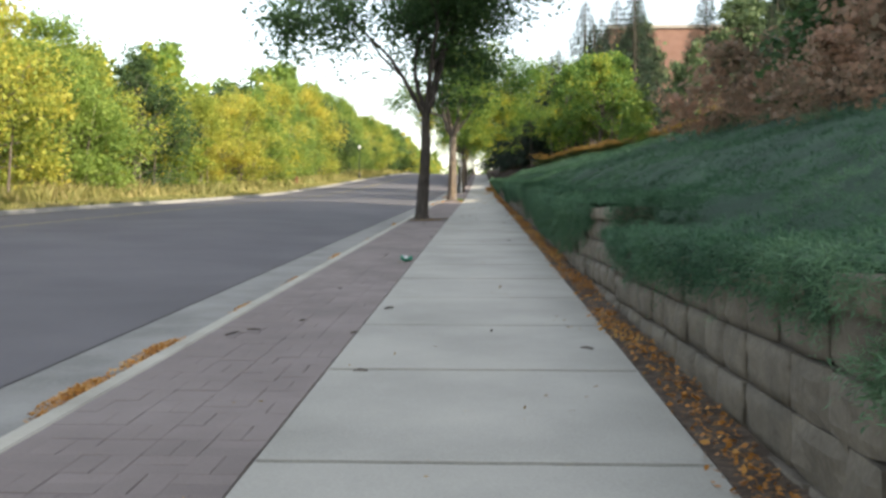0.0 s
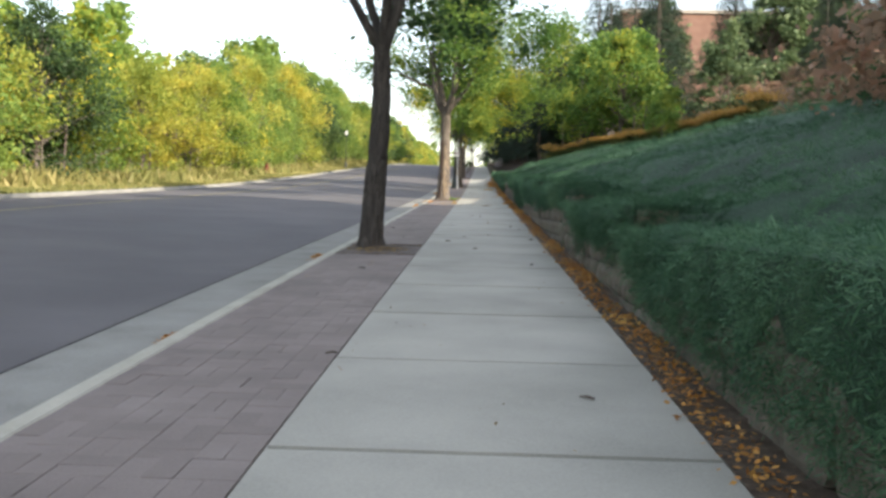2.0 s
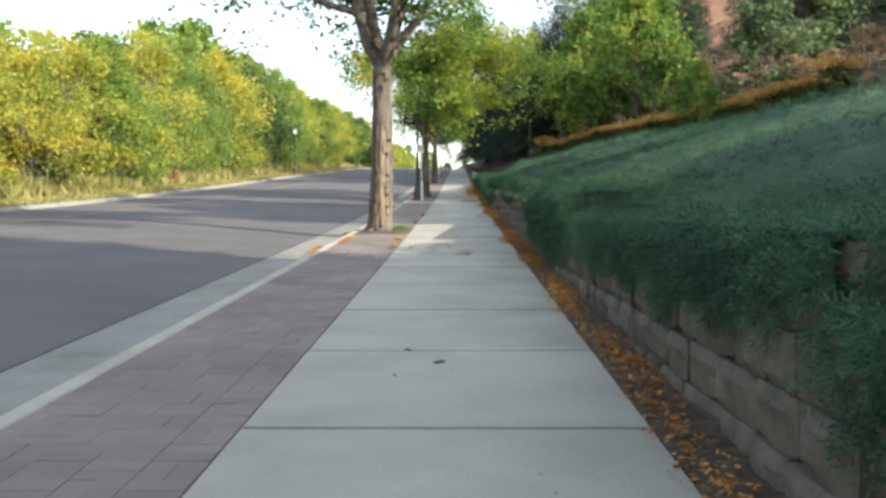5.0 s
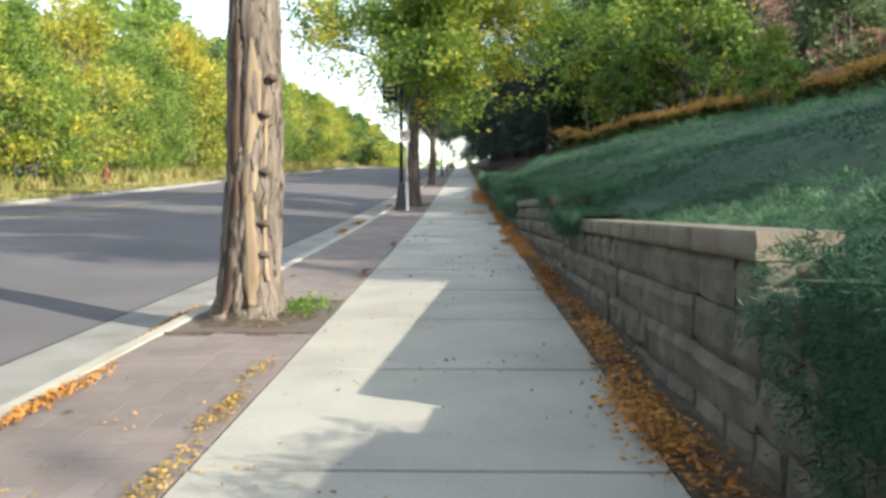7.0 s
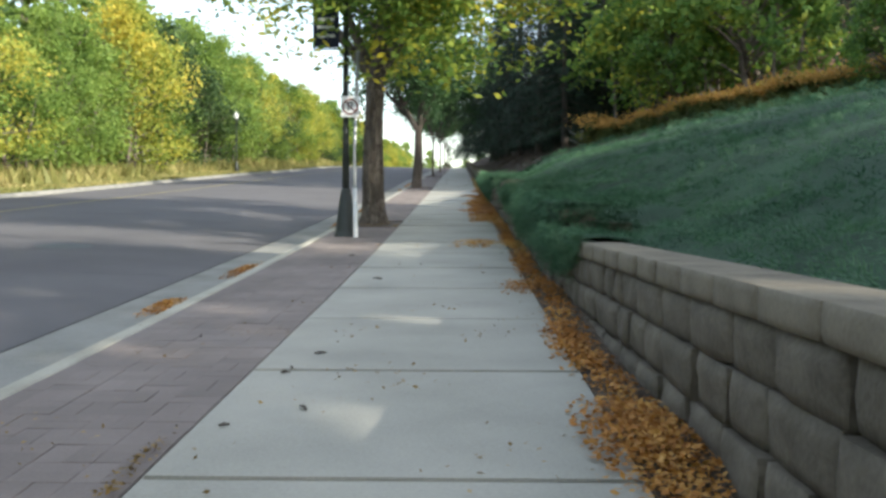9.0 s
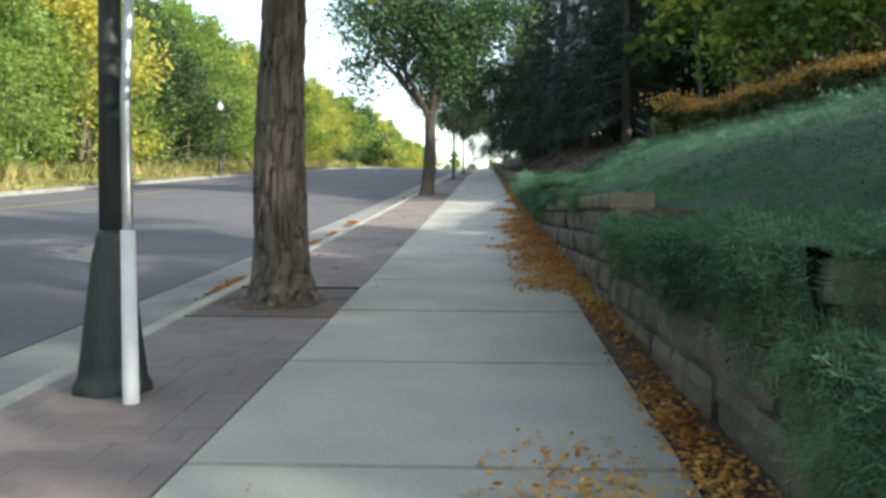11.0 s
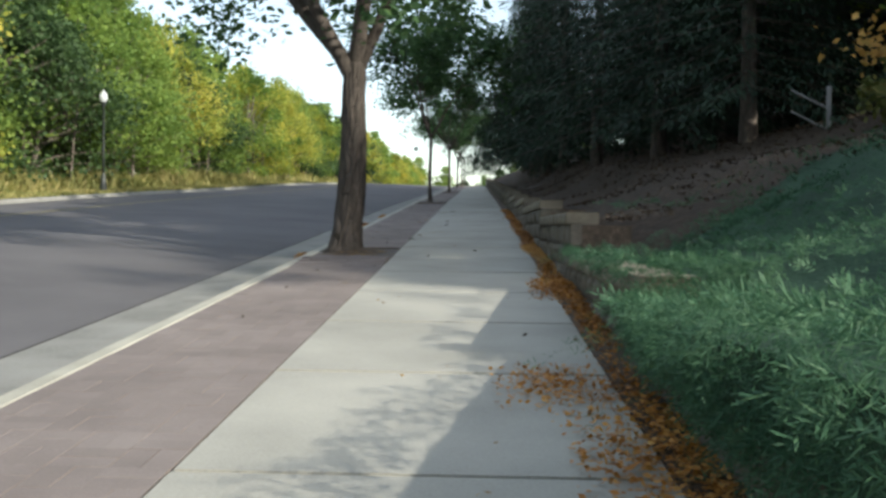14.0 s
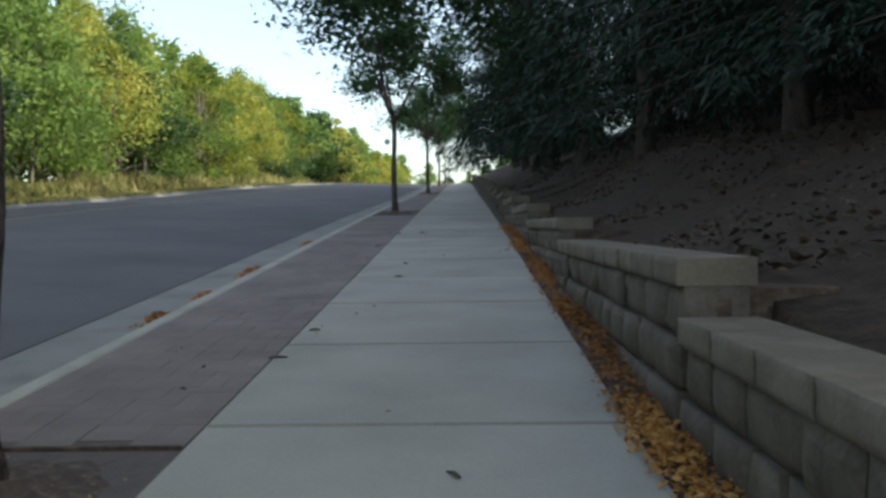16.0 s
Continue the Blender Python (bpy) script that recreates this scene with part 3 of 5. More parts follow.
# trees on the slope and hill
yl = put(wood_tree("slope_tree", 61, 4.6, 3.6, L_MIXED, 9000, leaf=0.085, bare=0.22), 7.6, 78.3, hill(7.6, 78.3) - 0.1)
tagged(yl, "small tree with green and golden autumn leaves", "tree", "trees on the slope")
yl.scale = (1.0, 1.0, 1.0)
for x, y, s, r in ((7.4, 81.6, 1.55, 40), (9.7, 77.2, 1.55, 150), (9.4, 84.5, 1.7, 100), (11.6, 82, 1.7, 200), (8.4, 88.5, 1.8, 300), (11.2, 69.9, 0.62, 80)):
    again(yl, x, y, hill(x, y) - 0.1, r, s)
gold = put(wood_tree("golden_sapling", 64, 3.4, 2.2, L_GOLD, 4000, leaf=0.09, bare=0.1), 15.3, 94, hill(15.3, 94) - 0.1)
tagged(gold, "slim sapling with bright golden leaves", "tree", "trees on the slope")
again(gold, 13.6, 91.3, hill(13.6, 91.3) - 0.1, 120, 0.85)
dk = put(wood_tree("hill_tree", 63, 8.5, 6.0, L_HILL, 5200, leaf=0.18, bare=0.05), 14, 24.8, hill(14, 24.8) - 0.1)
tagged(dk, "dark green leafy tree high on the hillside, many added unseen for shade", "tree", "trees on the hill")
# those below y 61 are mostly out of view, added to shade the street
for i, (x, y, s) in enumerate([(13, 20, 1.05), (14, 17, 1.15), (13, 11, 1.1), (14, 6, 1.15), (13, 0, 1.1), (14, -5, 1.15), (13, -11, 1.1), (14, -17, 1.15), (14.5, -24, 1.15), (18, 20, 1.15), (19, 12, 1.2), (19, 3, 1.4), (19, -8, 1.5), (20, -3, 1.45), (20, 34.0, 1.15), (20, 38.4, 1.25), (20, 46.8, 1.05), (21, 50.5, 1.0), (17, 22.3, 1.1), (17.5, 15, 1.2), (17, 8.5, 1.2), (17, -1.5, 1.2), (16.5, -14, 1.2), (10.5, 14, 0.8), (10.5, 5, 0.8), (11, -3, 0.85), (10.8, 20, 0.75), (30, 60, 1.45), (17.0, 104, 1.3), (27.6, 103, 1.4), (29.8, 105, 1.45), (33.5, 108, 1.6), (36.5, 111, 1.6), (42, 105, 1.5), (17.5, 80, 0.85)]):
    again(dk, x, y, hill(x, y) - 0.1, i * 50, s)

# rust-coloured brush above the juniper
br = put(wood_tree("brush", 71, 2.3, 3.0, L_RUST, 1500, leaf=0.095, bare=0.0, shrub=True), 6.2, 24, hill(6.2, 24) - 0.1)
tagged(br, "rust-brown twiggy bush on the hillside", "bush", "bushes on the hillside")
gb = put(wood_tree("brush", 72, 2.6, 3.2, L_LOCUST, 1500, leaf=0.11, bare=0.0, shrub=True), 7.5, 20, hill(7.5, 20) - 0.1)
tagged(gb, "dark green bush among the brush on the hillside", "bush", "bushes on the hillside")
rb = random.Random(9)


def brush_edge(y):
    return float(np.interp(y, [-12, 5, 10, 25, 32, 40, 50, 60, 67], [3.6, 3.8, 4.1, 5.0, 7.0, 9.6, 11.6, 13.2, 16]))


y = -10.0
while y < 66:
    for k in range(4):
        x = brush_edge(y) + 1.3 + k * 2.1 + rb.uniform(-0.5, 0.5)
        yy = y + rb.uniform(-0.8, 0.8)
        low = 0.55 if k == 0 else 1.0
        again(br if rb.random() < 0.72 else gb, x, yy, hill(x, yy) - 0.1, rb.uniform(0, 360), low * rb.uniform(0.75, 1.1) * (1 if y < 26 else 0.6))
    y += 2.3 if y < 34 else 2.8
for i in range(26):
    x, yy = rb.uniform(12, 24), rb.uniform(72, 100)
    again(br, x, yy, hill(x, yy) - 0.1, rb.uniform(0, 360), rb.uniform(0.5, 0.9))

# clipped hedge climbing the slope
hb = put(wood_tree("hedge_bush", 73, 0.95, 1.35, L_HEDGE, 1800, leaf=0.055, bare=0.0, shrub=True), 5.0, 78.8, hill(5.0, 78.8) - 0.1)
tp = np.random.default_rng(74).normal(size=(520, 3)) * (0.42, 0.42, 0.1) + (0, 0, 0.92)
tv, tf = quads(tp, 0.05, np.random.default_rng(75), flat=0.2)
tips = new("top_growth", raw_mesh("top_growth", tv, tf, L_TIPS))
tips.parent = hb
tagged(tips, kind="stuff")
tagged(hb, "orange-tipped autumn hedge bush on the slope", "bush", "hedge bushes")
for i in range(1, 38):
    u = i / 37
    x, yy = 5.0 + 11.5 * u + 0.15 * math.sin(i * 2.3), 78.8 - 11.8 * u ** 0.9
    again(hb, x, yy, hill(x, yy) - 0.1, i * 47, (0.5 + 0.6 * u) * (1 + 0.3 * ((i * 13) % 7) / 7))

# ---- retaining wall ----
wall_root = tagged(new("retaining_wall"), "tan split-face concrete block retaining wall, stepped and capped", "retaining wall", kind="structure")


def block_mesh(name, length, height, depth, seed, material, rough=0.024, wear=0.026):
    """A split-face block: front on -x, bulging, with leaning sides and worn corners."""
    rng = np.random.default_rng(seed)
    ny, nz = 7, 5
    lean = rng.uniform(-0.5, 0.5, 2) * wear
    cut = rng.uniform(0.1, 1.3, 4) * wear
    v, f = [], []
    for j in range(nz):
        for i in range(ny):
            u, w = i / (ny - 1), j / (nz - 1)
            e = min(u, 1 - u, w, 1 - w) * 4
            y, z = (u - 0.5) * length + (1 - w) * ((1 - u) * lean[0] + u * lean[1]), w * height
            if i in (0, ny - 1):
                c = cut[(0 if j < 2 else 2) + (i > 0)] * max(0.0, abs(2 * w - 1) - 0.35)
                y += c if i == 0 else -c
            if j == 0:
                z += cut[0 if u < 0.5 else 1] * 0.8 * max(0.0, abs(2 * u - 1) - 0.3)
            x = 0.012 + 0.006 * rng.random() - rough * min(1, e * 2.6) ** 0.7 * (0.7 + 0.8 * noise.noise((u * 2.3 + seed, w * 1.8, seed * 0.7)) + 0.18 * rng.random())
            v.append((x, y, z))
    for j in range(nz - 1):
        for i in range(ny - 1):
            a = j * ny + i
            f.append((a, a + ny, a + ny + 1, a + 1))
    front = len(f)
    b = len(v)
    v += [(depth, -length / 2, 0), (depth, length / 2, 0), (depth, length / 2, height), (depth, -length / 2, height)]
    f.append(tuple(range(ny)) + (b + 1, b))
    f.append((b + 3, b + 2) + tuple((nz - 1) * ny + i for i in reversed(range(ny))))
    f.append((b, b + 3) + tuple(j * ny for j in reversed(range(nz))))
    f.append((b + 2, b + 1) + tuple(j * ny + ny - 1 for j in range(nz)))
    f.append((b, b + 1, b + 2, b + 3))
    me = bpy.data.meshes.new(name)
    me.from_pydata(v, [], f)
    me.polygons.foreach_set("use_smooth", [k < front for k in range(len(f))])
    me.materials.append(material)
    return me


BH, BL, CH = 0.19, 0.42, 0.1
BLEN = [BL * l for l in (1.0, 0.95, 1.2, 1.1, 0.62, 0.78, 1.3, 1.0, 0.85)]
BLOCKS = [block_mesh("block", l - 0.003, BH - 0.002, 0.24, 100 + i, M_BLOCK) for i, l in enumerate(BLEN)]
CAPS = [block_mesh("cap_block", 0.45 - 0.004, CH, 0.3, 200 + i, M_CAP, 0.01, 0.006) for i in range(4)]
rbk = random.Random(12)
rest_v, rest_f = {}, {}
rest_v[0], rest_f[0], rest_v[1], rest_f[1] = [], [], [], []
n_parts = 0


def lay(me, kind, x, y, z, near, turn, length=1.0):
    global n_parts
    m = pose(x, y, z, 0, 0, turn) @ Matrix.Diagonal((1, length, 1, 1))
    if near:
        ob = new(me.name.split(".")[0], me)
        ob.matrix_world = m
        ob.parent = wall_root
        n_parts += 1
    else:
        b = len(rest_v[kind])
        rest_v[kind] += [tuple(m @ q.co) for q in me.vertices]
        rest_f[kind] += [tuple(b + i for i in p.vertices) for p in me.polygons]


ENDS = [y for y, z in STEPS[1:]] + [160]
for (y0, top), y1 in zip(STEPS, ENDS):
    n = max(1, round((y1 - y0) / 0.45))
    step = (y1 - y0) / n
    for i in range(n):
        y = y0 + (i + 0.5) * step
        lay(rbk.choice(CAPS), 1, wall_x(y) - 0.035, y, top - CH, 2 < y < 14 or 38 < y < 52 or 60 < y < 70 or 75 < y < 90, rbk.uniform(-1.2, 1.2), step / 0.45)
    z, row = top - CH - BH, 0
    while z + BH > zs(y0) - 0.08:
        back = 0.0 if row < 1 else -0.012 * row
        y = y0
        while y < y1 - 0.02:
            k = rbk.randrange(len(BLEN))
            ln = BLEN[k]
            if y + ln > y1 - 0.12:
                ln2 = y1 - y
            else:
                ln2 = ln
            yc = y + ln2 / 2
            if z + BH > zs(yc) - 0.1:
                near = (3 < yc < 9 or 46.5 < yc < 52 or 62 < yc < 67.5 or 79 < yc < 84) and n_parts < 470
                lay(BLOCKS[k], 0, wall_x(yc) + back + rbk.uniform(-0.012, 0.012), yc, z, near, rbk.uniform(-2.5, 2.5), ln2 / ln)
            y += ln2
        z -= BH
        row += 1
for kind, nm, m in ((0, "far_block", M_BLOCK), (1, "far_cap", M_CAP)):
    tagged(mesh(nm, rest_v[kind], rest_f[kind], m, wall_root), kind="stuff")
core = tagged(mesh("wall_core", [], [], M_SOIL), "earth fill behind the wall", "wall core", kind="structure")
cv, cf = [], []
for (y0, top), y1 in zip(STEPS, ENDS):
    xa, xb = wall_x(y0), wall_x(y1)
    b = len(cv)
    lo = zs(y0) - 0.6
    cv += [(xa + 0.12, y0, lo), (xa + 0.55, y0, lo), (xa + 0.55, y0, top - CH - 0.01), (xa + 0.12, y0, top - CH - 0.01), (xb + 0.12, y1, lo), (xb + 0.55, y1, lo), (xb + 0.55, y1, top - CH - 0.01), (xb + 0.12, y1, top - CH - 0.01)]
    cf += [(b, b + 1, b + 2, b + 3), (b + 4, b + 7, b + 6, b + 5), (b, b + 3, b + 7, b + 4), (b + 3, b + 2, b + 6, b + 7), (b + 1, b + 5, b + 6, b + 2)]
core.data.from_pydata(cv, [], cf)
soil = tagged(loft("soil_strip", [(1.3, -0.02), (1.3, -0.3), (SW_R + 0.003, -0.3), (SW_R + 0.003, -0.012)], KY, M_SOIL), "bare soil strip between sidewalk and wall", "soil", kind="structure")

# ---- juniper over the slope and the wall ----
rj = np.random.default_rng(7)


def mound(y):
    """Extra height of the juniper where it piles up on the wall's edge."""
    return 0.22 * math.exp(-((y - 37.0) / 1.2) ** 2) + 0.14 * math.exp(-((y - 54.8) / 1.6) ** 2) + 0.22 * math.exp(-((y - 69.8) / 2.2) ** 2) + 0.1 * math.exp(-((y - 11.5) / 3) ** 2)


def drape(y):
    return float(np.interp(y, [-6, 0, 4, 5.5, 7.0, 7.3, 8.5, 8.8, 9.6, 10.2, 16, 18, 20, 21.2, 21.6, 22.4, 22.9, 25, 30, 34.4, 35, 38.1, 38.5, 43, 43.6, 44.6, 45, 46, 47, 51.5, 52.5, 57, 58, 60.3, 60.8, 62.6, 62.9, 63.3, 63.5, 64.8, 65.1, 65.4, 65.6, 66.5, 67.2, 70, 72.6, 73.0, 75.9], [0.3, 0.3, 0.32, 0.55, 0.4, 0.11, 0.11, 0.5, 0.6, 0.95, 1.0, 0.65, 0.75, 0.7, 0.08, 0.1, 0.45, 0.5, 0.65, 0.8, 1, 1, 0.08, 0.06, 0.4, 0.4, 0.04, 0.25, 0.03, 0.02, 0.9, 0.9, 0.55, 0.5, 0.03, 0.03, 0.3, 0.3, 0.03, 0.03, 0.22, 0.22, 0.03, 0.02, 0.85, 0.95, 0.92, 0.14, 0.12]))


def sprigs(pts, out, size, rng, fronds=6, stray=0.35, sag=0.25):
    """Feathery shoots: flat sprays of side fronds set left and right along a drooping axis."""
    V, F, b = [], [], 0
    n = len(pts)
    d = out + rng.normal(size=(n, 3)) * stray
    d /= np.linalg.norm(d, axis=1)[:, None]
    w = np.cross(d, np.array([-0.3, 0, 1.0]) + rng.normal(size=(n, 3)) * 0.55)
    w /= np.linalg.norm(w, axis=1)[:, None] + 1e-9
    c = np.cross(d, w)
    s = (size * rng.uniform(0.55, 1.45, n))[:, None]
    for k in range(fronds):
        u = k / (fronds - 1)
        p = pts + d * s * u * 0.8 + np.array([0, 0, -sag * u * u]) * s
        side = (1 if k % 2 else -1) * (0.0 if k == fronds - 1 else 0.75)
        g = d * 0.75 + w * side + rng.normal(size=(n, 3)) * 0.2
        g /= np.linalg.norm(g, axis=1)[:, None]
        m = (np.cross(g, c) + rng.normal(size=(n, 3)) * 0.3) * s * 0.026
        q = s * (0.55 - 0.25 * u) * rng.uniform(0.7, 1.2, n)[:, None]
        V.append(np.stack([p, p + g * q * 0.5 + m, p + g * q, p + g * q * 0.45 - m], axis=1).reshape(-1, 3))
        F.append(np.arange(4 * n).reshape(n, 4) + b)
        b += 4 * n
    return np.concatenate(V), np.concatenate(F)


def growth(pts):
    """The way in which the shoots lie: in swirling sheaves, mostly down the slope."""
    th = [math.pi * (1.1 + 0.9 * noise.noise((a * 0.55, b * 0.4, 8)) + 0.35 * noise.noise((a * 1.9, b * 1.9, 2))) for a, b, _ in pts]
    return np.stack([np.cos(th), np.sin(th), np.full(len(th), 0.42)], axis=1)


def clump(a, b):
    return 0.13 * noise.noise((a * 1.1, b * 0.9, 0)) + 0.1 * noise.noise((a * 2.7, b * 2.3, 3))


def scatter_slope(n, x0, x1, y0, y1, rng):
    x, y = rng.uniform(x0, x1, n), rng.uniform(y0, y1, n)
    keep = [(a, b) for a, b in zip(x, y) if a < brush_edge(b) + 1.2 and b < 77.3 - 0.25 * (a - 1) + rng.normal() * 0.3 and not (b > 66 and a > 5 + (79 - b) * 0.98 + 0.6)]
    out = []
    for a, b in keep:
        lump = clump(a, b)
        if lump < -0.05 and rng.random() < 0.45:
            continue
        bare = wall_top(b) > 0 and a < wall_x(b) + 0.36 and drape(b) < 0.1
        if not bare:
            out.append((a, b, hill(a, b) + 0.05 + max(-0.06, lump) + mound(b) * max(0.0, 1 - (a - 1.2) / 1.2)))
    return np.array(out)


p0 = scatter_slope(38000, 1.28, 2.5, -4, 77, rj)
p1 = scatter_slope(20000, 2.5, 4.6, -4, 77, rj)
p2 = scatter_slope(21000, 4.6, 16, 2, 77, rj)
shoots = [sprigs(p0, growth(p0), 0.088, rj, 8), sprigs(p1, growth(p1), 0.12, rj, 6), sprigs(p2, growth(p2), 0.2, rj, 6)]
hang, hang_out = [], []
for yv in rj.uniform(-4, 76.3, 72000):
    fr = drape(yv) * (0.8 + 0.65 * noise.noise((yv * 2.2, 0, 5)) + 0.35 * noise.noise((yv * 6, 0, 1)))
    if drape(yv) > 0.97:
        fr = max(fr, 0.92)
    if rj.random() > 0.25 + fr or drape(yv) < 0.1:
        continue
    top, base = wall_top(yv), zs(yv)
    u = rj.random()
    if fr < 0.12 and u > 0.2:
        continue
    z = top + 0.07 + mound(yv) * (1 - u) - u * fr * (top - base)
    rough = max(0.2, 0.75 + 0.8 * noise.noise((yv * 2.6, z * 3, 2)) + 0.5 * noise.noise((yv * 7, z * 8, 6)))
    bulge = 0.08 + (0.04 + 0.17 * min(1.0, fr + 0.3) * max(0.0, 1 - u) ** 0.8) * rough + 0.35 * mound(yv) * (1 - u * u)
    hang.append((wall_x(yv) - bulge * rj.random() ** 0.4 + 0.06, yv, z))
    hang_out.append((-0.55, rj.normal() * 0.35, 0.1 - 0.75 * u))
hang, hang_out = np.array(hang), np.array(hang_out)
for y0, z0 in STEPS:
    if -4 < y0 < 75 and drape(y0) > 0.12:
        q = np.stack([rj.uniform(wall_x(y0) - 0.06, wall_x(y0) + 0.6, 1100), y0 - rj.uniform(0.0, 0.16, 1100), z0 + 0.1 - rj.random(1100) * 0.38], axis=1)
        hang, hang_out = np.concatenate([hang, q]), np.concatenate([hang_out, np.tile([-0.3, -0.6, 0.1], (1100, 1))])
# shoots lying over the wall's cap
over = []
for yv in rj.uniform(-4, 76.3, 16000):
    if drape(yv) > 0.18:
        xv = wall_x(yv) + rj.uniform(-0.1, 0.32)
        over.append((xv, yv, wall_top(yv) + 0.05 + 0.6 * max(-0.04, clump(xv, yv)) + 0.7 * mound(yv)))
over = np.array(over)
shoots.append(sprigs(over, growth(over), 0.085, rj, 6))
shoots.append(sprigs(hang, hang_out, 0.078, rj, 9))
# long runners reaching out of the hanging mass, set with small shoots
pick = rj.integers(0, len(hang), 420)
out = np.stack([rj.uniform(-0.9, -0.2, 420), rj.uniform(-1.0, 0.6, 420), rj.uniform(-0.3, 0.3, 420)], axis=1)
far = rj.uniform(0.18, 0.42, (420, 1))
along = np.linspace(0.1, 1, 16)
run = np.concatenate([hang[pick] + out * far * u - np.array([0, 0, 0.35]) * far * u * u for u in along])
shoots.append(sprigs(run, np.tile(out, (16, 1)), 0.05, rj, 5))
# dark sheet behind the hanging sprigs, the shade between them put into its colour
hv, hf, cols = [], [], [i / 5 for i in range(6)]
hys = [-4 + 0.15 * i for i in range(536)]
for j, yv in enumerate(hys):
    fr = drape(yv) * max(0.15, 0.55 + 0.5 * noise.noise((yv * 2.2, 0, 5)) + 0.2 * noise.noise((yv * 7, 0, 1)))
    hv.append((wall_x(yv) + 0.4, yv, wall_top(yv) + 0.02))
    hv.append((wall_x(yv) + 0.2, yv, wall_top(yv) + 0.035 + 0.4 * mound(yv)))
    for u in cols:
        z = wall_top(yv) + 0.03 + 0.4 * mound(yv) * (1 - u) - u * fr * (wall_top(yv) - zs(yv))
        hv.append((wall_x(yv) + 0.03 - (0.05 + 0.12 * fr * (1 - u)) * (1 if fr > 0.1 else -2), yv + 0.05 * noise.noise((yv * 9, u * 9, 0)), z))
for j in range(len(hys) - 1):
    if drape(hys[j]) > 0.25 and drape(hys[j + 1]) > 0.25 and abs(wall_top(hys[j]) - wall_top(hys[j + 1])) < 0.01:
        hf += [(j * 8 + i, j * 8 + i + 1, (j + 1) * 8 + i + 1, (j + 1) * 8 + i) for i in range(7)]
tagged(mesh("juniper_thatch", hv, hf, M_JUNI_G), "dark backing sheet for the shade inside the hanging juniper", "juniper", kind="stuff")
base = np.cumsum([0] + [len(v) for v, f in shoots])
juniper = new("juniper", raw_mesh("juniper", np.concatenate([v for v, f in shoots]), np.concatenate([f + k for (v, f), k in zip(shoots, base)]), L_JUNI))
tagged(juniper, "blue-green creeping juniper covering the slope and spilling over the wall", "juniper", kind="stuff")

# ---- tree pits and pavers ----
PITS = [(20.98, 22.35, 21.85), (41.3, 42.75, 41.95), (60.4, 61.75, 61.1), (78.7, 80.1, 79.6), (96.3, 97.7, 97), (115.3, 116.7, 116)]
for a, b, c in PITS:
    ys = [a + (b - a) * i / 8 for i in range(9)]
    xs = [KERB_R + 0.005 + (SW_L - KERB_R - 0.01) * i / 8 for i in range(9)]
    ob = strip("tree_pit", xs, ys, lambda x, y: zs(y) - 0.022 + 0.075 * math.exp(-((x + 1.25) ** 2 + (y - c) ** 2) / 0.08) + 0.018 * noise.noise((x * 7, y * 7, 1)), M_SOIL)
    tagged(ob, "bare earth tree pit cut into the brick paving", "tree pit", "tree pits")
    for ye in (a, b):
        bar_me = loft("edging", [(SW_L - 0.004, 0.004), (SW_L - 0.004, -0.06), (KERB_R + 0.004, -0.06), (KERB_R + 0.004, 0.004)], [ye - 0.008, ye + 0.008], M_SOIL)
        bar_me.parent = ob

CELL = 0.2
paving = tagged(new("paving"), "mauve-brown brick pavers laid in a basket weave along the kerb", "paving", kind="structure")


def paver_mesh(w, l):
    """One brick with a worn arris, its top at zero."""
    h, c = 0.05, 0.001
    v = [(-w / 2, -l / 2, -h), (w / 2, -l / 2, -h), (w / 2, l / 2, -h), (-w / 2, l / 2, -h), (-w / 2, -l / 2, -c), (w / 2, -l / 2, -c), (w / 2, l / 2, -c), (-w / 2, l / 2, -c), (-w / 2 + c, -l / 2 + c, 0), (w / 2 - c, -l / 2 + c, 0), (w / 2 - c, l / 2 - c, 0), (-w / 2 + c, l / 2 - c, 0)]
    f = [(0, 1, 5, 4), (1, 2, 6, 5), (2, 3, 7, 6), (3, 0, 4, 7), (4, 5, 9, 8), (5, 6, 10, 9), (6, 7, 11, 10), (7, 4, 8, 11), (8, 9, 10, 11)]
    me = bpy.data.meshes.new("paver")
    me.from_pydata(v, [], f)
    me.materials.append(M_PAVE)
    return me


PAVER = paver_mesh(CELL / 2 - 0.002, CELL - 0.002)
rp = random.Random(3)
pv, pf, count = [], [], 0


def lay_paver(x, y, turn):
    """One paver, as a part on the nearest stretches and joined further off."""
    global count
    if any(a - 0.02 < y < c + 0.02 for a, c, _ in PITS):
        return
    rise = 0.035 * math.exp(-((y - PITS[3][0] + 0.1) / 0.5) ** 2)
    slope = math.degrees(math.atan2(zs(y + 0.5) - zs(y - 0.5), 1))
    tilt = 1.2 if abs(y - PITS[3][0] + 0.4) < 0.6 or abs(y - PITS[0][0] + 0.3) < 0.4 else 0.35
    m = pose(x + rp.uniform(-0.001, 0.001), y, zs(y) - 0.004 + rise + rp.uniform(-0.0015, 0.0015), slope + rp.uniform(-tilt, tilt), rp.uniform(-tilt, tilt), rp.uniform(-0.5, 0.5)) @ pose(0, 0, 0, 0, 0, turn)
    if (19.3 < y < 21 or 77 < y < 78.7 or 3.4 < y < 6.4) and count < 298:
        ob = new("paver", PAVER)
        ob.matrix_world = m
        ob.parent = paving
        count += 1
    else:
        b = len(pv)
        pv.extend(tuple(m @ q.co) for q in PAVER.vertices)
        pf.extend(tuple(b + i for i in p.vertices) for p in PAVER.polygons)


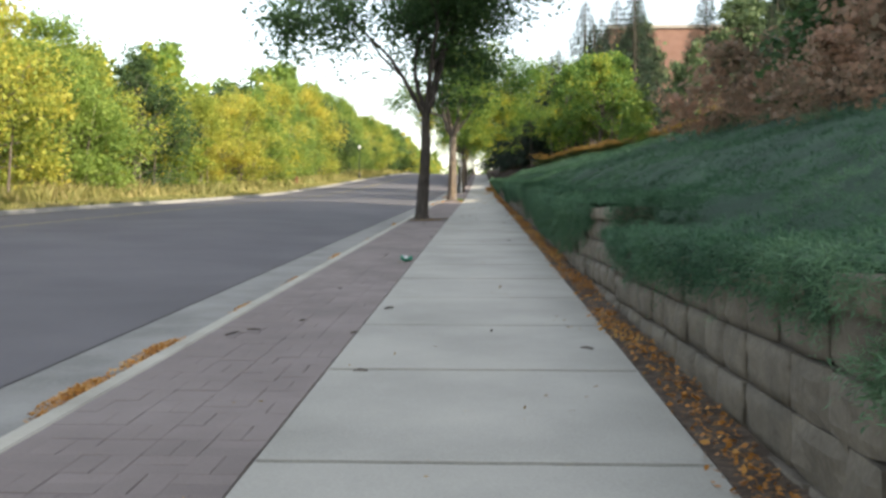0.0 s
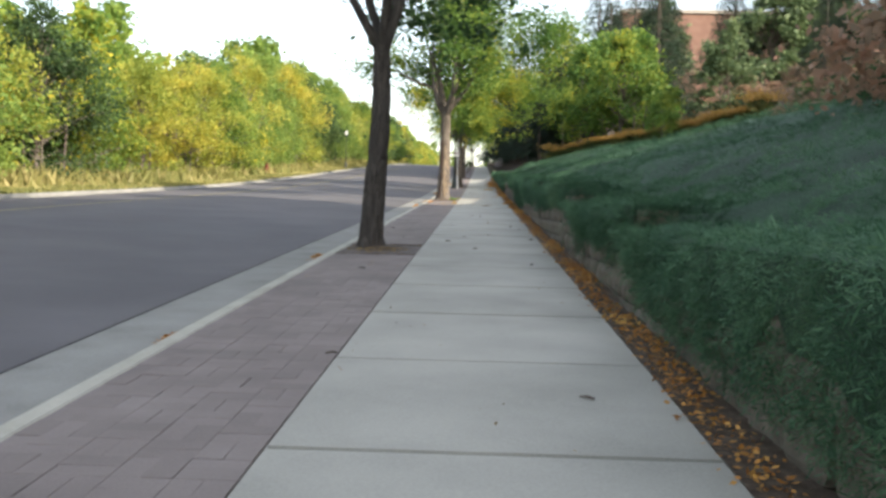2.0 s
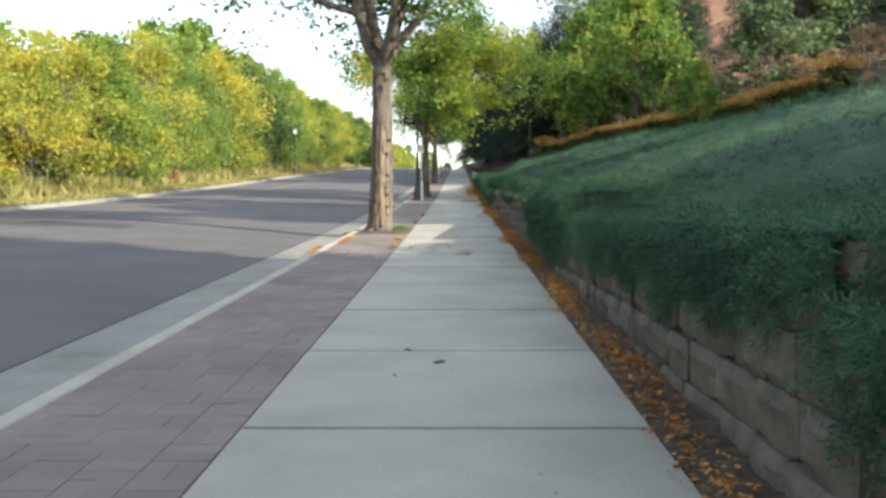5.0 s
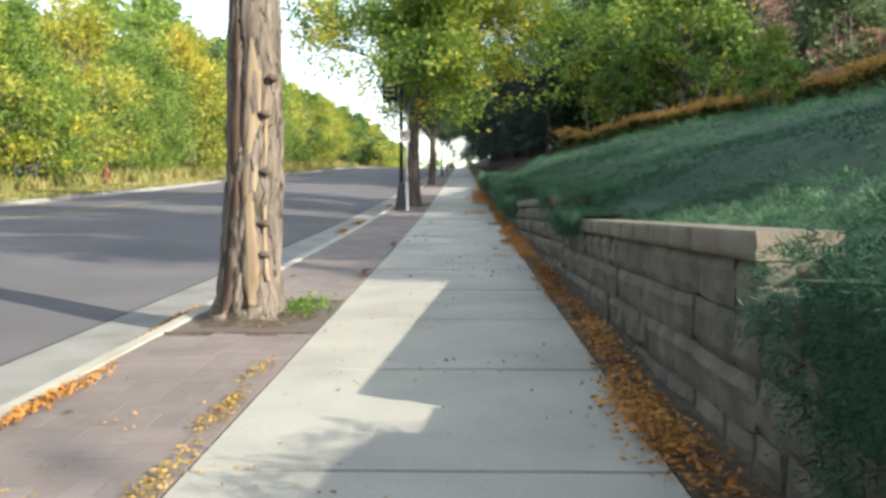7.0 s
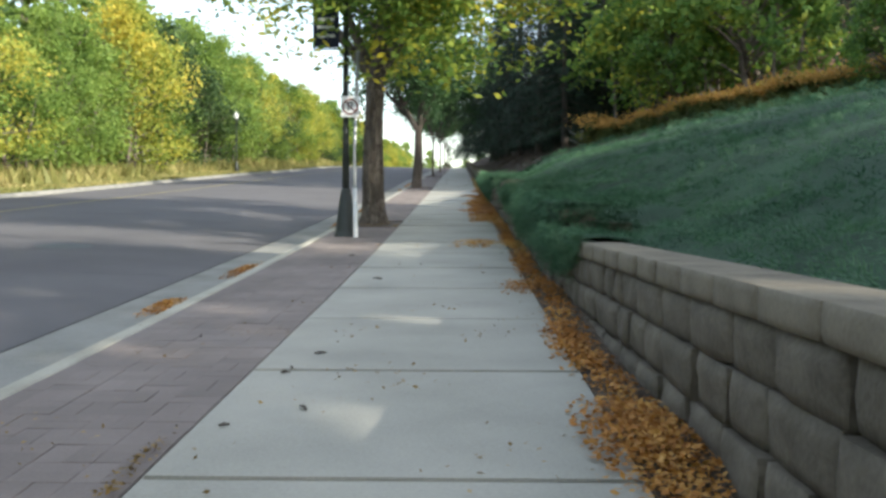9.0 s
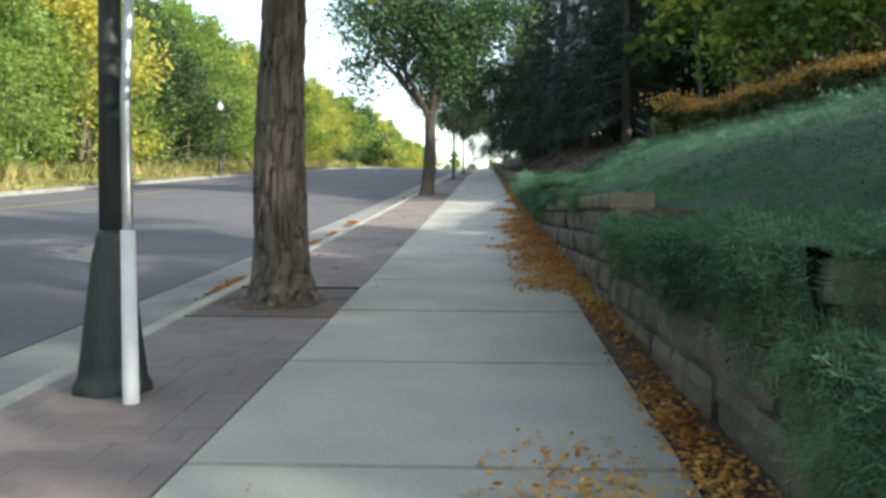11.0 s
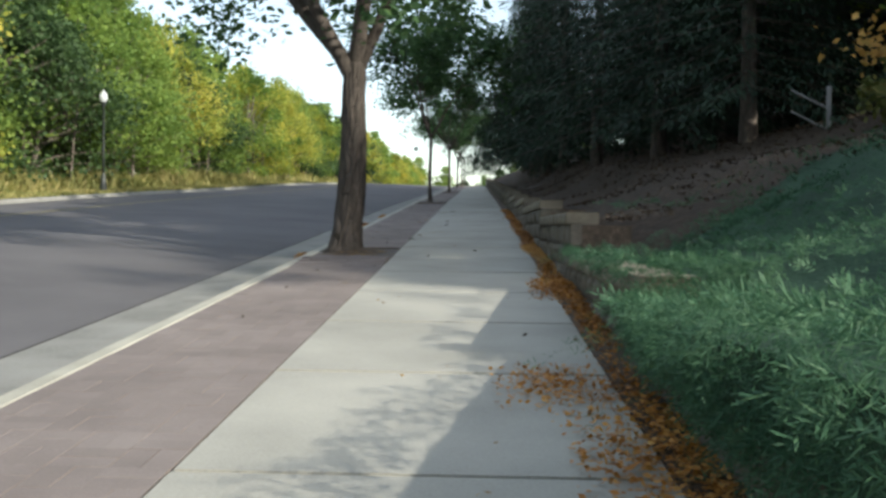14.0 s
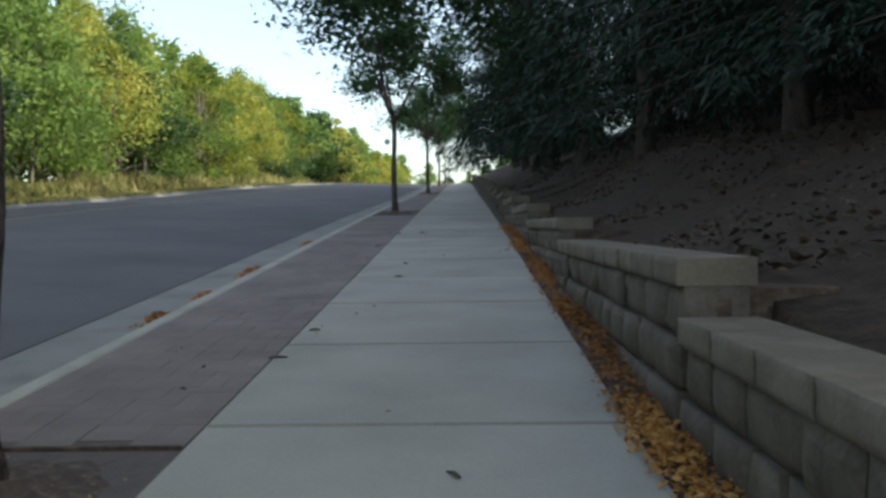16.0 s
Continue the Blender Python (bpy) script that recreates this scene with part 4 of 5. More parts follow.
for row in range(800):
    y = -10 + (row + 0.5) * CELL
    lay_paver(KERB_R + 0.048, y, 0)
    for col in range(4):
        x = SW_L - (col + 0.5) * CELL
        for s in (-0.25, 0.25):
            if (row + col) % 2:
                lay_paver(x + s * CELL, y, 0)
            else:
                lay_paver(x, y + s * CELL, 90)
tagged(mesh("far_paver", pv, pf, M_PAVE, paving), kind="stuff")

# ---- fallen leaves ----
rl = np.random.default_rng(17)


def litter(name, spots, label, size=0.014, material=None, more=2.6):
    """spots: (x, y, rx, ry, count, pile height)."""
    pts = []
    for x, y, rx, ry, n, h in spots:
        q = rl.normal(size=(int(n * more), 2)) * 0.45
        keep = np.abs(q) < 1.0
        q = q[keep.all(axis=1)]
        for a, b in q:
            px, py = x + a * rx, y + b * ry
            z = zs(py) + (0.006 if px > KERB_L else -0.105)
            pts.append((px, py, z + 0.004 + h * rl.random() * max(0, 1 - a * a - b * b)))
    v, f = quads(np.array(pts), size, rl, flat=0.75, aspect=0.55)
    return tagged(new(name, raw_mesh(name, v, f, material or L_DRY)), label, "fallen leaves", kind="stuff")


spots = []
for y in np.arange(-4, 92, 0.5):
    n = int(70 * (0.5 + abs(math.sin(y * 0.9)) + 0.4 * math.sin(y * 2.3)))
    spots.append((0.885 + 0.03 * math.sin(y * 1.7), y, 0.13, 0.4, max(12, int(n * float(np.interp(y, [0, 30, 38], [0.6, 0.7, 1.3])))), 0.03))
spots += [(0.86, 48.6, 0.22, 0.7, 900, 0.09), (0.8, 50.5, 0.12, 0.8, 300, 0.05), (0.45, 57.3, 0.35, 0.7, 260, 0.02), (0.72, 53, 0.2, 0.5, 150, 0.02)]
for y in (62, 62.9, 63.7, 64.5, 65.3, 66.2, 67.2, 68.4, 69.6):
    spots.append((0.72, y, 0.34, 0.55, 620, 0.05))
spots += [(0.45, 65.0, 0.3, 0.35, 170, 0.02), (0.5, 68.0, 0.25, 0.3, 160, 0.02), (0.55, 72.6, 0.3, 0.5, 260, 0.03), (0.72, 71.5, 0.25, 0.9, 400, 0.04), (0.82, 76.2, 0.22, 0.8, 700, 0.06), (0.8, 39.3, 0.15, 0.8, 300, 0.05), (0.55, 46.5, 0.15, 0.2, 30, 0.01), (0.85, 80.2, 0.13, 0.7, 350, 0.04), (0.85, 83, 0.1, 0.6, 160, 0.03)]
litter("leaf_litter", spots, "brown and orange leaves drifted against the wall foot")
gut = [(x, y, rx * 1.25, ry, n * 2, h + 0.025) for x, y, rx, ry, n, h in [(-1.93, 4.5, 0.09, 0.5, 170, 0.02), (-1.93, 5.6, 0.09, 0.6, 200, 0.02), (-1.88, 7.6, 0.07, 0.4, 60, 0.01), (-1.88, 9.6, 0.07, 0.5, 90, 0.01), (-1.9, 12.6, 0.07, 0.5, 110, 0.015), (-1.88, 16, 0.06, 0.3, 40, 0.01), (-1.95, 21.5, 0.06, 0.4, 40, 0.01), (-1.95, 39, 0.07, 0.8, 140, 0.02), (-1.58, 39.5, 0.05, 0.9, 120, 0.01), (-1.9, 42.5, 0.07, 1.0, 140, 0.02), (-2.0, 52.5, 0.12, 0.5, 120, 0.03), (-1.95, 55, 0.14, 0.7, 180, 0.03), (-1.95, 62.5, 0.07, 0.8, 160, 0.02), (-1.95, 66.6, 0.09, 0.4, 120, 0.03), (-1.95, 68, 0.09, 0.4, 110, 0.02), (-2.0, 70.2, 0.1, 0.5, 130, 0.03), (-1.95, 83.5, 0.08, 0.3, 70, 0.03), (-1.95, 84.7, 0.06, 0.3, 50, 0.02), (-1.95, 86.5, 0.1, 0.5, 90, 0.03), (-1.95, 90, 0.08, 0.5, 90, 0.02), (-1.95, 80, 0.07, 0.3, 60, 0.02)]]
litter("leaf_litter", gut, "orange leaves gathered in the gutter")
edge = [(-0.8, 38.5, 0.06, 0.5, 160, 0.015), (-0.82, 39.4, 0.07, 0.5, 200, 0.02), (-0.85, 40.2, 0.06, 0.4, 80, 0.01), (-0.8, 44.5, 0.06, 0.7, 90, 0.01), (-0.8, 48.3, 0.05, 0.6, 80, 0.01), (-0.8, 60.6, 0.05, 0.4, 40, 0.01), (-1.1, 79, 0.3, 0.3, 60, 0.01), (-1.2, 61.0, 0.4, 0.6, 160, 0.015), (-1.2, 21.5, 0.4, 0.6, 220, 0.015), (-1.2, 79.5, 0.4, 0.5, 120, 0.015), (-1.3, 42.2, 0.4, 0.6, 180, 0.015)]
edge += [(rl.uniform(-1.6, 0.7), rl.uniform(2, 95), 0.3, 0.5, 3, 0.0) for _ in range(150)]
edge += [(0.15, 36.9, 0.12, 0.12, 60, 0.02), (0.2, 37.3, 0.1, 0.1, 30, 0.01)] + [(rl.uniform(-1.5, 0.7), rl.uniform(36, 52), 0.25, 0.4, 8, 0.0) for _ in range(60)]
litter("leaf_litter", edge, "scattered yellow leaves on the paving", size=0.011, material=L_FALLY, more=1.5)

# tall dry grass along the wood's edge
n = 26000
gx, gy = -15.9 + rl.normal(size=n) * 0.7, rl.uniform(22, 170, n)
gp = np.array([(a, b, verge(a, b)) for a, b in zip(gx, gy)])
h = (rl.uniform(0.3, 0.8, n) * np.array([max(0.25, 0.75 + 0.9 * noise.noise((b * 0.35, a * 0.6, 4))) for a, b in zip(gx, gy)]))[:, None]
lean = np.concatenate([rl.normal(size=(n, 2)) * 0.42, np.ones((n, 1))], axis=1) * h
wv = np.concatenate([rl.normal(size=(n, 2)) * 0.05, np.zeros((n, 1))], axis=1)
gv = np.stack([gp - wv, gp + wv, gp + lean], axis=1).reshape(-1, 3)
tall = tagged(new("tall_grass", raw_mesh("tall_grass", gv, np.arange(3 * n).reshape(n, 3), L_GRASS)), "tall dry straw-coloured grass at the wood's edge", "grass", kind="stuff")
n = 30000
gx, gy = -12.33 - 3.2 * rl.random(n) ** 1.4, rl.uniform(24, 150, n)
gp = np.array([(a, b, verge(a, b)) for a, b in zip(gx, gy)])
h = rl.uniform(0.04, 0.11, n)[:, None]
lean = np.concatenate([rl.normal(size=(n, 2)) * 0.3, np.ones((n, 1))], axis=1) * h
wv = np.concatenate([rl.normal(size=(n, 2)) * 0.03, np.zeros((n, 1))], axis=1)
gv = np.stack([gp - wv, gp + wv, gp + lean], axis=1).reshape(-1, 3)
tagged(new("verge_grass", raw_mesh("verge_grass", gv, np.arange(3 * n).reshape(n, 3), L_GRASS)), "short yellow-green grass of the verge", "grass", kind="stuff")

# far trees closing the crest of the road
for i, (x, y, s) in enumerate([(-9, 330, 1.2), (-4, 345, 1.0), (2, 338, 1.1), (7, 350, 1.2), (12, 330, 1.3), (18, 340, 1.4), (-16, 325, 1.4), (10, 250, 1.2), (12, 230, 1.2), (11, 210, 1.2), (10, 190, 1.1), (9, 172, 1.1), (9, 158, 1.1)]):
    again(light[3 if i % 2 else 1], x, y, (hill(x, y) if x > 1.3 else zs(y)) - 0.4, i * 60, s)

# chips and dead leaves under the spruces
n = 16000
mx, my = 1.35 + 6.5 * rl.random(n) ** 1.3, rl.uniform(74, 104, n)
mp = np.array([(a, c, hill(a, c) + 0.012) for a, c in zip(mx, my) if c > 76.2 - 0.25 * (a - 1)])
mv, mf = quads(mp, 0.032, rl, flat=0.6, aspect=0.5)
tagged(new("mulch_litter", raw_mesh("mulch_litter", mv, mf, L_MULCH)), "brown chips and dead leaves on the slope under the spruces", "mulch", kind="stuff")
# weeds at the old tree's foot
wp = np.stack([-0.98 + rl.normal(size=420) * 0.1, 42.3 + rl.normal(size=420) * 0.22, np.zeros(420)], axis=1)
wp[:, 2] = [zs(q) + 0.01 + 0.05 * rl.random() for q in wp[:, 1]]
wv2, wf2 = quads(wp, 0.02, rl, flat=0.2, aspect=0.4)
tagged(new("weeds", raw_mesh("weeds", wv2, wf2, L_MIXED)), "small green weeds at the foot of the old tree", "weeds", kind="stuff")

# ---- torn bark of the old street tree ----
old = street[1]
rt = random.Random(6)


def bark_patch(name, ang0, ang1, z0, z1, r, material, label, jag=0.08):
    """A strip set into the trunk's face, with ragged edges."""
    bm = bmesh.new()
    rows = []
    for i in range(25):
        u = i / 24
        z = z0 + (z1 - z0) * u
        close = min(1, 9 * u + 0.4, 9 * (1 - u) + 0.35) * (0.85 + 0.5 * noise.noise((z * 4, ang0 * 3, 1)))
        mid = (ang0 + ang1) / 2 + 0.16 * noise.noise((z * 2.5, ang0, 3))
        half = (ang1 - ang0) / 2 * close
        rr = r * (1.0 - 0.28 * z / 3.0) * (1 + 0.55 * math.exp(-z / 0.12)) - 0.004
        row = []
        for k in range(6):
            a = mid + half * (2 * k / 5 - 1) + (jag * rt.uniform(-1, 1) if k in (0, 5) else 0)
            q = rr + (0.008 * noise.noise((a * 9, z * 5, 1)) if 0 < k < 5 else -0.03)
            row.append(bm.verts.new((0.06 * z / 3.0 + q * math.cos(a), q * math.sin(a), z)))
        rows.append(row)
    for r0, r1 in zip(rows, rows[1:]):
        for k in range(5):
            bm.faces.new((r0[k], r0[k + 1], r1[k + 1], r1[k])).smooth = True
    return part(name, bm, material, old, label)


bark_patch("bare_wood", -1.78, -1.05, 0.1, 1.8, 0.224, M_BARE, "pale bare wood where the bark has fallen")
bark_patch("rotten_strip", -2.3, -1.8, 0.06, 1.95, 0.221, M_ROT, "dark rotten strip of wood")
bark_patch("bare_wood", -1.02, -0.8, 0.25, 1.45, 0.222, M_BARE, "narrow strip of pale wood")
for z, a in ((0.42, -0.95), (0.62, -0.98), (0.95, -0.95), (1.32, -0.97), (1.55, -0.75)):
    bm = bmesh.new()
    bmesh.ops.create_icosphere(bm, subdivisions=2, radius=0.04)
    for v in bm.verts:
        v.co *= 1 + 0.3 * noise.noise(v.co * 30)
        v.co.z *= 0.6
        v.co += Vector((0.06 * z / 3 + 0.209 * math.cos(a), 0.209 * math.sin(a), z))
    part("burr", bm, M_BARK, old)


# ---- lamps, banner, sign ----
M_GLOBE = mat("lamp globe", [(0.72, 0.74, 0.74), (0.82, 0.83, 0.83)], rough=0.25, scale=3, bump=0, spec=0.5, trans=0.4)
M_BANNER = mat("navy banner cloth", [(0.018, 0.022, 0.045), (0.03, 0.035, 0.06)], rough=0.8, scale=8, bump=0.1)
M_WHITE = mat("white paint", [(0.62, 0.63, 0.63), (0.74, 0.74, 0.73)], rough=0.5, scale=9, bump=0.05)
M_RED = mat("faded red paint", [(0.12, 0.03, 0.025), (0.2, 0.05, 0.04)], rough=0.55, scale=14, bump=0.1)
M_BLACK = mat("black paint", [(0.02, 0.02, 0.022), (0.04, 0.04, 0.04)], rough=0.5, scale=10, bump=0)
M_STEEL = mat("galvanised steel", [(0.32, 0.33, 0.34), (0.46, 0.47, 0.48)], rough=0.45, metal=0.8, scale=14, bump=0.05)


def lathe(profile, sides=16):
    bm = bmesh.new()
    rings = [[bm.verts.new((r * math.cos(2 * math.pi * k / sides), r * math.sin(2 * math.pi * k / sides), z)) for k in range(sides)] for r, z in profile]
    for a, b in zip(rings, rings[1:]):
        for k in range(sides):
            bm.faces.new((a[k], a[(k + 1) % sides], b[(k + 1) % sides], b[k])).smooth = True
    bm.faces.new(rings[-1])
    bm.faces.new(list(reversed(rings[0])))
    return bm


def box(sx, sy, sz, at=(0, 0, 0), bevel=0.0):
    bm = bmesh.new()
    bmesh.ops.create_cube(bm, size=1)
    for v in bm.verts:
        v.co = Vector((v.co.x * sx, v.co.y * sy, v.co.z * sz)) + Vector(at)
    if bevel:
        bmesh.ops.bevel(bm, geom=bm.edges[:], offset=bevel, segments=2, affect="EDGES")
    return bm


def street_lamp(h, label):
    root = new("street_lamp")
    part("base", lathe([(0.17, -0.1), (0.17, 0.02), (0.15, 0.05), (0.145, 0.09), (0.085, 0.55), (0.07, 0.6), (0.07, 0.63), (0.055, 0.66)], 8), M_IRON, root, "flared dark iron base")
    part("pole", lathe([(0.05, 0.6), (0.045, 1.5), (0.038, h - 0.62), (0.055, h - 0.6), (0.05, h - 0.55)]), M_IRON, root)
    part("collar", lathe([(0.05, h - 0.58), (0.075, h - 0.54), (0.08, h - 0.46), (0.1, h - 0.42), (0.1, h - 0.4)]), M_IRON, root)
    part("globe", lathe([(0.095, h - 0.4), (0.13, h - 0.32), (0.145, h - 0.22), (0.13, h - 0.13), (0.095, h - 0.1), (0.075, h - 0.05), (0.03, h - 0.02)]), M_GLOBE, root, "white frosted acorn globe")
    part("finial", lathe([(0.03, h - 0.02), (0.04, h), (0.012, h + 0.05)], 8), M_GLOBE, root)
    return tagged(root, label, "street lamp", "street lamps")


lamp = put(street_lamp(3.85, "dark iron street lamp with acorn globe and navy banner"), -1.36, 58.55, zs(58.55) - 0.004)
lamp2 = put(street_lamp(3.55, "dark iron street lamp with white acorn globe across the road"), -13.05, 101.6, verge(-13.05, 101.6))
ban = part("banner", box(0.36, 0.012, 0.76, (-0.27, 0, 2.98)), M_BANNER, lamp, "navy banner with a white roundel")
part("roundel", lathe([(0.125, 0), (0.125, 0.004)], 24), M_WHITE, ban).matrix_world = lamp.matrix_world @ pose(-0.27, -0.008, 3.18, 90, 0, 0)
part("roundel_mark", box(0.035, 0.004, 0.17, (-0.24, -0.016, 3.17)), M_BANNER, ban)
part("roundel_mark", box(0.1, 0.004, 0.05, (-0.25, -0.016, 3.14)), M_BANNER, ban)
for z, w in ((2.99, 0.22), (2.88, 0.24), (2.76, 0.24)):
    part("lettering_bar", box(w, 0.004, 0.04, (-0.27, -0.009, z)), M_WHITE, ban)
for z in (2.58, 3.38):
    part("banner_arm", box(0.46, 0.02, 0.02, (-0.22, 0, z)), M_IRON, lamp)

post = tagged(new("parking_sign"), "small white no-parking sign on a leaning steel post", "sign")
put(post, -1.2, 58.33, zs(58.33) - 0.01)
pb = bmesh.new()
tube(pb, [((0.0, 0, 0), 0.024), ((-0.02, 0.02, 1.2), 0.022), ((0.03, 0.05, 2.55), 0.022)], sides=8)
part("post", pb, M_STEEL, post)
pb = bmesh.new()
tube(pb, [((0.0, 0, 0), 0.034), ((-0.012, 0.012, 0.68), 0.03)], sides=8)
part("sleeve", pb, M_WHITE, post, "white plastic sleeve round the foot")
plate = part("sign_plate", box(0.25, 0.008, 0.29, (-0.07, -0.03, 1.78), 0.003), M_WHITE, post, "white no-parking plate")


def flat_ring(r0, r1, n=32):
    bm = bmesh.new()
    a = [bm.verts.new((r0 * math.cos(2 * math.pi * k / n), 0, r0 * math.sin(2 * math.pi * k / n))) for k in range(n)]
    b = [bm.verts.new((r1 * math.cos(2 * math.pi * k / n), 0, r1 * math.sin(2 * math.pi * k / n))) for k in range(n)]
    for k in range(n):
        bm.faces.new((a[k], a[(k + 1) % n], b[(k + 1) % n], b[k]))
    return bm


ring = part("ring", flat_ring(0.088, 0.108), M_RED, plate)
ring.location = (-0.07, -0.039, 1.78)
bar = part("slash", box(0.018, 0.002, 0.18), M_RED, plate)
bar.matrix_basis = pose(-0.07, -0.041, 1.78, 0, -45, 0)
txt = bpy.data.curves.new("letter", "FONT")
txt.body, txt.size, txt.align_x, txt.align_y, txt.extrude = "P", 0.17, "CENTER", "CENTER", 0.001
txt.materials.append(M_BLACK)
letter = new("letter", txt)
letter.parent = plate
letter.matrix_basis = pose(-0.07, -0.037, 1.78, 90, 0, 0)

# ---- hydrant ----
hyd = tagged(new("fire_hydrant"), "faded red fire hydrant on the grass verge", "hydrant")
put(hyd, -14.6, 74.6, verge(-14.6, 74.6) - 0.02)
part("barrel", lathe([(0.15, 0), (0.15, 0.05), (0.11, 0.07), (0.11, 0.5), (0.14, 0.52), (0.14, 0.57), (0.12, 0.58)]), M_RED, hyd)
part("bonnet", lathe([(0.12, 0.58), (0.12, 0.64), (0.09, 0.71), (0.04, 0.75), (0.03, 0.8)]), M_RED, hyd)
for s in (-1, 1):
    part("outlet_cap", lathe([(0.06, 0.08), (0.06, 0.15), (0.04, 0.17)], 10), M_RED, hyd).matrix_basis = pose(0, 0, 0.4, 0, 90 * s, 0)
part("pumper_cap", lathe([(0.075, 0.08), (0.075, 0.16), (0.03, 0.18)], 10), M_RED, hyd).matrix_basis = pose(0, 0, 0.36, 0, 90, -90)

# ---- green bag on the pavers ----
M_BAG = mat("green plastic", [(0.0, 0.13, 0.07), (0.005, 0.2, 0.11)], rough=0.35, scale=12, bump=0.4, dist=0.01, spec=0.5)
bag = tagged(new("plastic_bag"), "crumpled green plastic bag with white print on the pavers", "bag")
put(bag, -0.83, 10.78, zs(10.78), -8, 0.68)
bm = bmesh.new()
bmesh.ops.create_icosphere(bm, subdivisions=4, radius=0.5)
for v in bm.verts:
    n1 = noise.noise(v.co * 3.1) * 0.16 + noise.noise(v.co * 8) * 0.06
    v.co *= 1 + n1
    horn = max(0, abs(v.co.x) - 0.25) * max(0, v.co.z) * 2.2
    v.co = Vector((v.co.x * 0.21, v.co.y * 0.14, max(-0.02, v.co.z * 0.085 + 0.042 + horn * 0.34)))
for f in bm.faces:
    f.smooth = True
part("bag_body", bm, M_BAG, bag)
pr = part("white_print", lathe([(0.03, 0), (0.03, 0.002)], 14), M_WHITE, bag, "white round print")
pr.matrix_basis = pose(-0.005, -0.058, 0.072, 52, 0, 0)
bm = bmesh.new()
tube(bm, [((-0.07, -0.02, 0.08), 0.006), ((-0.055, -0.04, 0.1), 0.009), ((-0.03, -0.055, 0.075), 0.005)], sides=5)
part("handle_edge", bm, M_WHITE, bag)

# ---- twigs and specks ----
rs = random.Random(2)
for x, y, ln in [(-1.4, 5.84, 0.09), (-1.5, 5.7, 0.2)] + [(rs.uniform(-1.5, 0.7), rs.uniform(3, 92), rs.uniform(0.03, 0.1)) for _ in range(70)]:
    bm = bmesh.new()
    a = rs.uniform(0, 3.1)
    d = Vector((math.cos(a), math.sin(a), 0)) * ln / 2
    tube(bm, [(-d, 0.005), (Vector((d.y, -d.x, 0)) * 0.12 + Vector((0, 0, 0.004)), 0.007), (d, 0.003)], sides=5)
    me = bpy.data.meshes.new("twig")
    bm.to_mesh(me)
    bm.free()
    me.materials.append(M_BARK)
    put(tagged(new("twig", me), "small dark twig lying on the paving", "twig", "twigs"), x, y, zs(y) + 0.009)

# ---- road markings ----
M_LINE = mat("worn yellow paint", [(0.17, 0.15, 0.12), (0.3, 0.25, 0.12), (0.42, 0.33, 0.1)], scale=3, fine=50, bump=0.2)
for i in range(60):
    y0 = -20 + i * 4
    ob = strip("centre_line", [-8.92, -8.8], [y0 + k * 0.5 for k in range(9)], lambda x, y: road_z(x, y) + 0.005, M_LINE)
    tagged(ob, "worn yellow centre line on the asphalt", "road marking", kind="structure")

rc = random.Random(5)
for x0, y0, ang, ln in ((-3.2, 51.5, 20, 3.5), (-5.6, 54.0, 165, 4.0), (-4.0, 56.2, 8, 2.6), (-6.5, 58.5, 172, 4.5), (-3.6, 60.5, 30, 2.2)):
    bm = bmesh.new()
    x, y, a, rows = x0, y0, radians(ang), []
    for k in range(int(ln / 0.16)):
        w = 0.011 * rc.uniform(0.5, 1.3)
        rows.append([bm.verts.new((x + q * math.sin(a), y - q * math.cos(a), road_z(x, y) + 0.004)) for q in (-w, w)])
        a = radians(ang) + rc.uniform(-0.5, 0.5)
        x, y = x - 0.16 * math.cos(a), y + 0.16 * math.sin(a)
    for r0, r1 in zip(rows, rows[1:]):
        bm.faces.new((r0[0], r0[1], r1[1], r1[0]))
    me = bpy.data.meshes.new("road_crack")
    bm.to_mesh(me)
    bm.free()
    me.materials.append(M_TAR)
    tagged(new("road_crack", me), "wandering dark crack in the worn asphalt", "crack", kind="structure")

cover = tagged(strip("manhole_cover", [-5.1, -4.9, -4.75, -4.6, -4.4], [56.85, 57.05, 57.2, 57.35, 57.55], lambda x, y: road_z(x, y) + 0.006, M_BLACK), "round dark iron manhole cover in the asphalt", "manhole cover")
for v in cover.data.vertices:
    dx, dy = (v.co.x + 4.75) / 0.35, (v.co.y - 57.2) / 0.35
    k = max(abs(dx), abs(dy)) / max(1e-6, math.hypot(dx, dy))
    v.co.x, v.co.y = -4.75 + dx * k * 0.35, 57.2 + dy * k * 0.35

